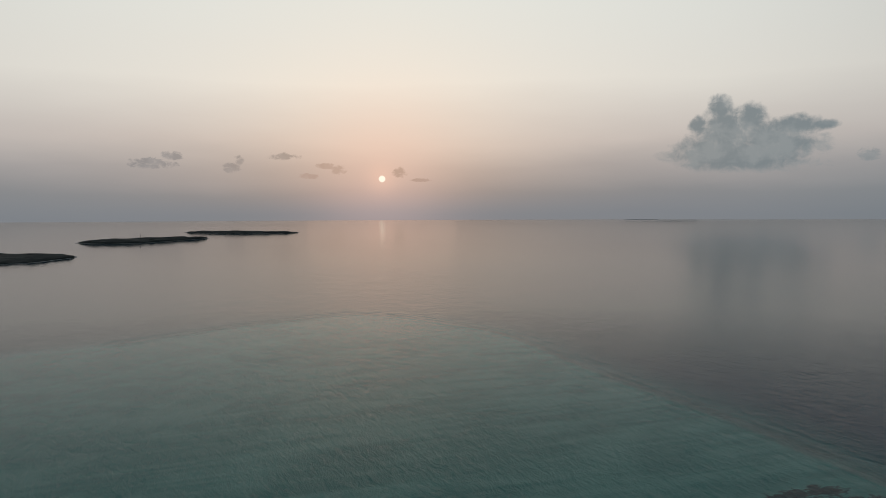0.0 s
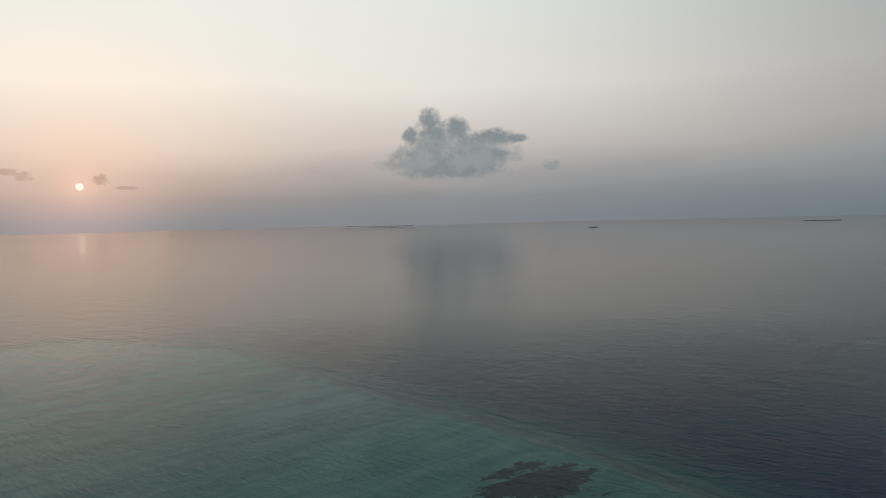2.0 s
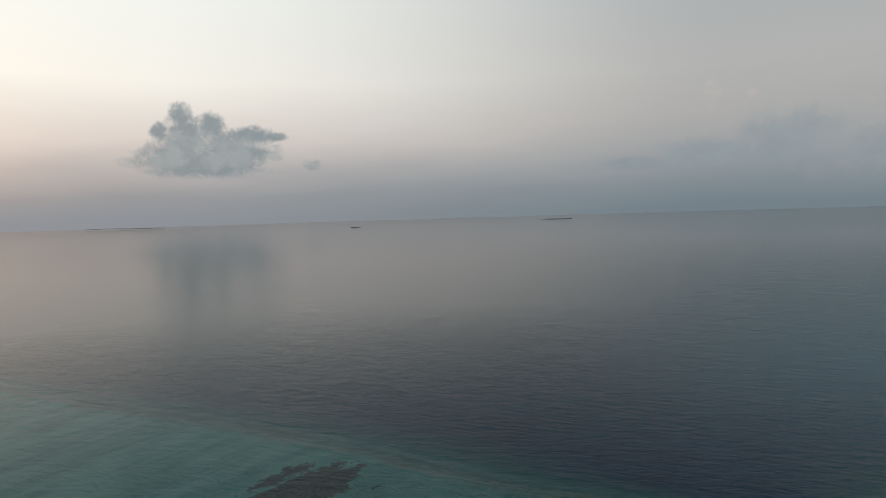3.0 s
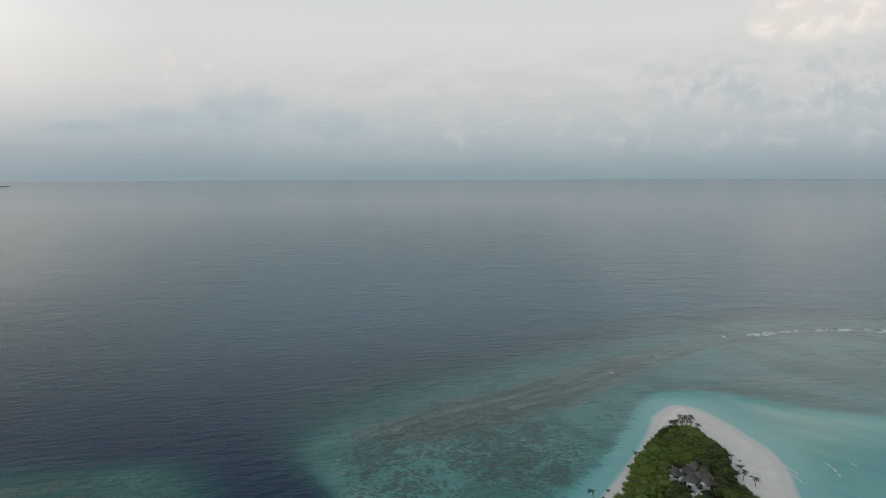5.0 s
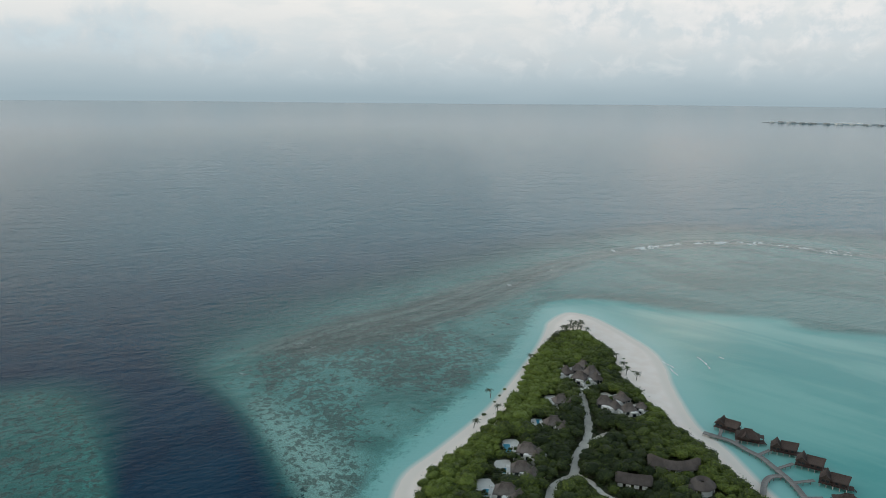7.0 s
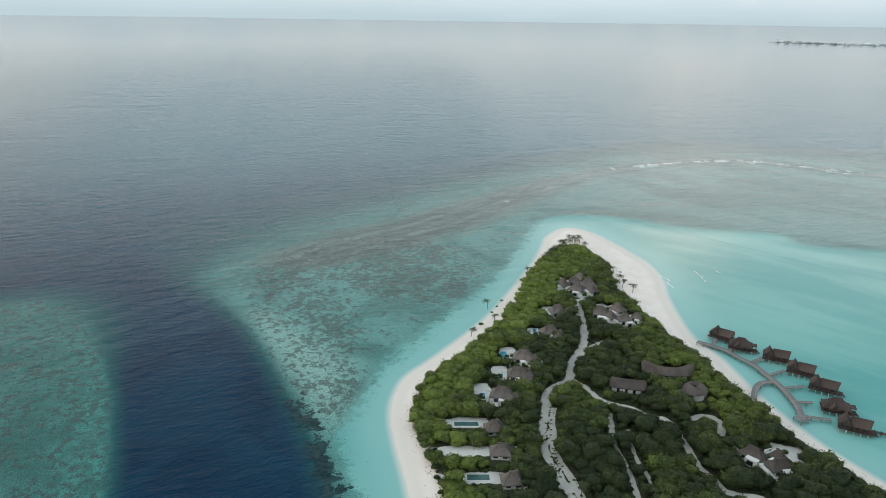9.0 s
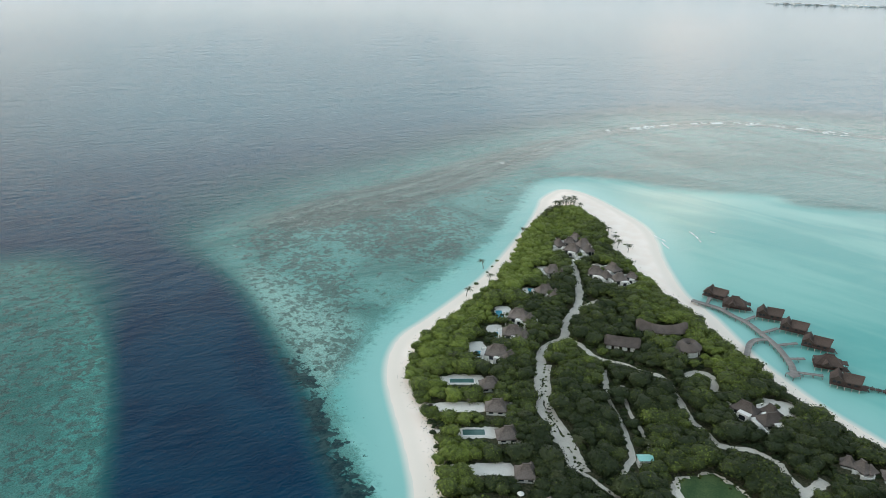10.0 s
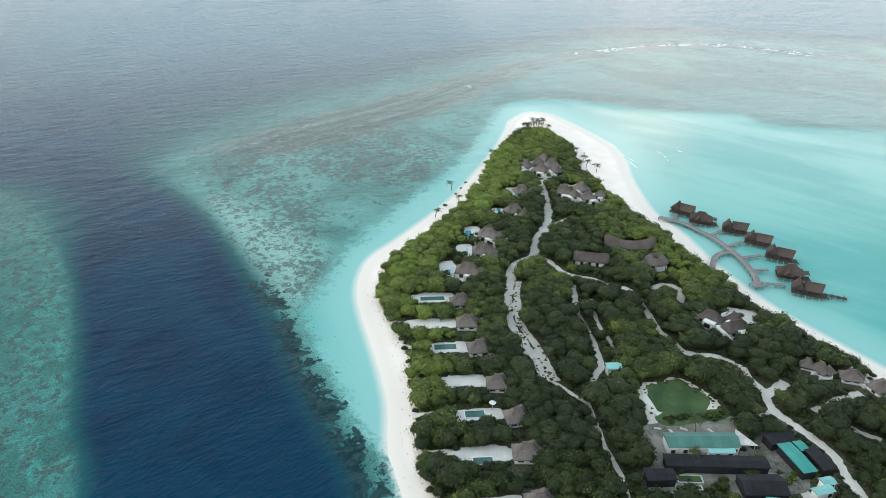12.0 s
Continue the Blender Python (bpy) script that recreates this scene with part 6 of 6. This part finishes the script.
def frond_mesh(seed, length=2.0):
    """An arching palm frond: a midrib with drooping leaflets on both sides."""
    rng2 = np.random.default_rng(seed)
    bm = bmesh.new()
    n = 13
    mid = [Vector((length * u, 0, 0.75 * u * 1.3 - 1.75 * u * u)) for u in np.linspace(0, 1, n)]
    for a, b in zip(mid, mid[1:]):
        for s in (-1, 1):
            wa = 0.55 * math.sin(math.pi * min(1, a.x / length * 0.9 + 0.12))
            wb = 0.55 * math.sin(math.pi * min(1, b.x / length * 0.9 + 0.12))
            tip = a.lerp(b, 0.5) + Vector((0.22, s * (wa + wb) * 0.5, -0.35 * wa))
            bm.faces.new([bm.verts.new(p) for p in (a, a.lerp(b, 0.75), tip + Vector((0.05, 0, 0)), tip)])
    me = bpy.data.meshes.new("frond")
    bm.to_mesh(me)
    bm.free()
    me.materials.append(M_FROND)
    me.attributes.new("tint", "FLOAT", "POINT").data.foreach_set("value", rng2.uniform(0.1, 0.8, len(me.vertices)).astype(np.float32))
    return me


FRONDS = [frond_mesh(k) for k in range(4)]
PALMS = [(394, -80.5), (392, -79), (397.5, -88), (401, -87.5), (395, -89.5), (405, -91), (390, -77.5), (384, -74.5), (379, -71.5), (400.5, -84.5), (388, -91), (372, -67.5), (396, -83), (398, -86), (403, -89), (399, -91), (386, -76.5), (389, -80), (375, -70), (393, -84), (381, -73), (347, -53), (284, -30), (270, -19), (349, -99), (327, -98),
         (321, -101.5), (333, -98), (300, -28.5), (213, -11), (206, -6), (166, -44), (154, -33), (165, -64), (133, -75), (123, -70), (147, -91), (153, -88), (190, -16), (178, -30), (160, -34),
         (245, -63), (215, -88), (195, -78), (300, -66), (270, -82), (188, -96), (140, -58), (132, -47), (150, -36), (136, -92)]
for k, (x, y) in enumerate(PALMS):
    hi = rng.uniform(3.0, 4.6)
    top = thing("palm_tree", pose(x, y, GROUND_Z - 0.15, 0, 0, rng.uniform(0, 360)), "slender coconut palm with an arching crown of fronds", "palm tree", "coconut palms")
    bm = bmesh.new()
    lean = rng.uniform(0.2, 1.0)
    pts = [Vector((lean * u * u, 0, hi * u)) for u in np.linspace(0, 1, 5)]
    for a, b in zip(pts, pts[1:]):
        rod(bm, a, b, 0.17 - 0.015 * a.z, 0.16 - 0.015 * b.z, 6)
    part("trunk", bm, M_BARK, top)
    for j in range(14):
        f = new("frond", FRONDS[j % 4])
        f.parent = top
        f.matrix_basis = pose(lean, 0, hi, 0, -rng.uniform(-25, 30), j * 360 / 14 + rng.uniform(-12, 12))

# low shrubs on the open beach
YARD_BUSHES = [(138.6, -69.5), (138.8, -71.2), (138.5, -73), (138.9, -74.6), (138.4, -76.4), (138.8, -78.2), (138.5, -80), (138.9, -81.6), (138.6, -83.4), (140, -85), (137.2, -70.2), (137.4, -82), (116, -91), (117.5, -92.5), (115, -89.5), (122, -86), (123, -87), (118, -98), (120, -66), (119, -65), (131, -72), (131.5, -78), (113, -70), (112, -74), (114, -72), (137, -88), (186.5, -112)]
for k, (x, y) in enumerate(YARD_BUSHES):
    top = thing("bush", pose(x, y, GROUND_Z, 0, 0, k * 70), "rounded yellow-green bush growing beside the sheds", "bush", "yard bushes")
    s = rng.uniform(0.9, 1.7)
    c = new("crown", crown_me[6 + k % 18])
    c.parent = top
    c.matrix_basis = Matrix.Diagonal((s, s, s * 1.1, 1))
# pale raised beds in the yard, and stacked white boards by the sheds
for x, y, rz, lx, ly in [(117.2, -67.2, -6, 2.6, 6.0), (114.6, -66.6, -6, 1.6, 5.0), (114.4, -63.6, 80, 1.4, 3.0)]:
    top = thing("plant_bed", pose(x, y, GROUND_Z, 0, 0, rz), "pale concrete-framed plant bed in the service yard", "plant bed", "plant beds")
    for a in ((-lx / 2, -ly / 2, lx / 2, -ly / 2 + 0.3), (-lx / 2, ly / 2 - 0.3, lx / 2, ly / 2), (-lx / 2, -ly / 2 + 0.3, -lx / 2 + 0.3, ly / 2 - 0.3), (lx / 2 - 0.3, -ly / 2 + 0.3, lx / 2, ly / 2 - 0.3)):
        part("kerb", boxed(a[0], a[1], 0, a[2], a[3], 0.55), M_STILT, top)
    part("soil", boxed(-lx / 2 + 0.3, -ly / 2 + 0.3, 0, lx / 2 - 0.3, ly / 2 - 0.3, 0.4), M_GRASS, top, "soil with low green plants")
for k, (x, y, rz) in enumerate([(133.5, -69, 10), (134.2, -72.5, 60), (133.2, -79, 30), (113, -62, 45), (112.2, -64, 10), (134.8, -66, 80), (136.5, -88.5, 20)]):
    top = thing("board_stack", pose(x, y, GROUND_Z + 0.12, 0, 0, rz), "small stack of pale boards lying in the yard", "boards", "stacked boards")
    for j in range(3):
        part("board", boxed(-0.9 + 0.08 * j, -0.35, 0.07 * j, 0.9 - 0.05 * j, 0.3 + 0.05 * j, 0.07 * j + 0.06), M_STILT, top)
# one broad dark tree by the end of the long shed
top = thing("tree", pose(132.5, -88.5, GROUND_Z - 0.05), "broad dark round-crowned tree beside the long shed", "tree", "island trees")
t = new("trunk", trunk_me)
t.parent = top
t.matrix_basis = Matrix.Diagonal((3.4, 3.4, 3.2, 1))
c = new("crown", crown_me[2])
c.parent = top
c.matrix_basis = Matrix.Translation((0, 0, 1.9)) @ Matrix.Diagonal((4.0, 4.0, 3.6, 1))
BUSHES = [(347, -53), (338, -49), (341, -51), (303, -33), (296, -30), (283, -24), (310, -36), (344, -103), (338, -102), (332, -103), (350, -103)]
for k, (x, y) in enumerate(BUSHES):
    top = thing("bush", pose(x, y, GROUND_Z - 0.25, 0, 0, k * 50), "low green beach shrub on white sand", "bush", "beach shrubs")
    s = rng.uniform(0.6, 1.1)
    c = new("crown", crown_me[12 + k % 12])
    c.parent = top
    c.matrix_basis = Matrix.Diagonal((s * 1.3, s, s * 0.8, 1))


def foam_streak(x, y, rz, length, seed):
    """A thin broken line of foam lying on the water."""
    bm = bmesh.new()
    for k in range(5):
        u = (k - 2) * length / 5 + 0.2 * math.sin(k * 2.1 + seed)
        pts = [(u + 0.66 * length / 5 * math.cos(a) * (1 + 0.3 * math.sin(3 * a + k)), 0.25 * math.sin(k * 1.7 + seed) + 0.38 * math.sin(a)) for a in np.linspace(0, math.tau, 9)[:-1]]
        prism(bm, pts, -0.05, 0.06)
    ob = mesh_object("foam", bm, M_FOAM)
    ob.matrix_world = pose(x, y, 0, 0, 0, rz)
    tagged(ob, "thin streak of white foam on the lagoon", "foam", kind="stuff")


M_FOAM = worn("white_foam", (0.70, 0.72, 0.71), (0.85, 0.86, 0.85), 1.0, 0.9)
for k, a in enumerate([(353, -145, 10, 5), (347, -145.5, 0, 5), (341, -145, -8, 4), (345, -125, 20, 10), (335, -124.5, 5, 9), (355, -157, 30, 3)]):
    foam_streak(*a, k)
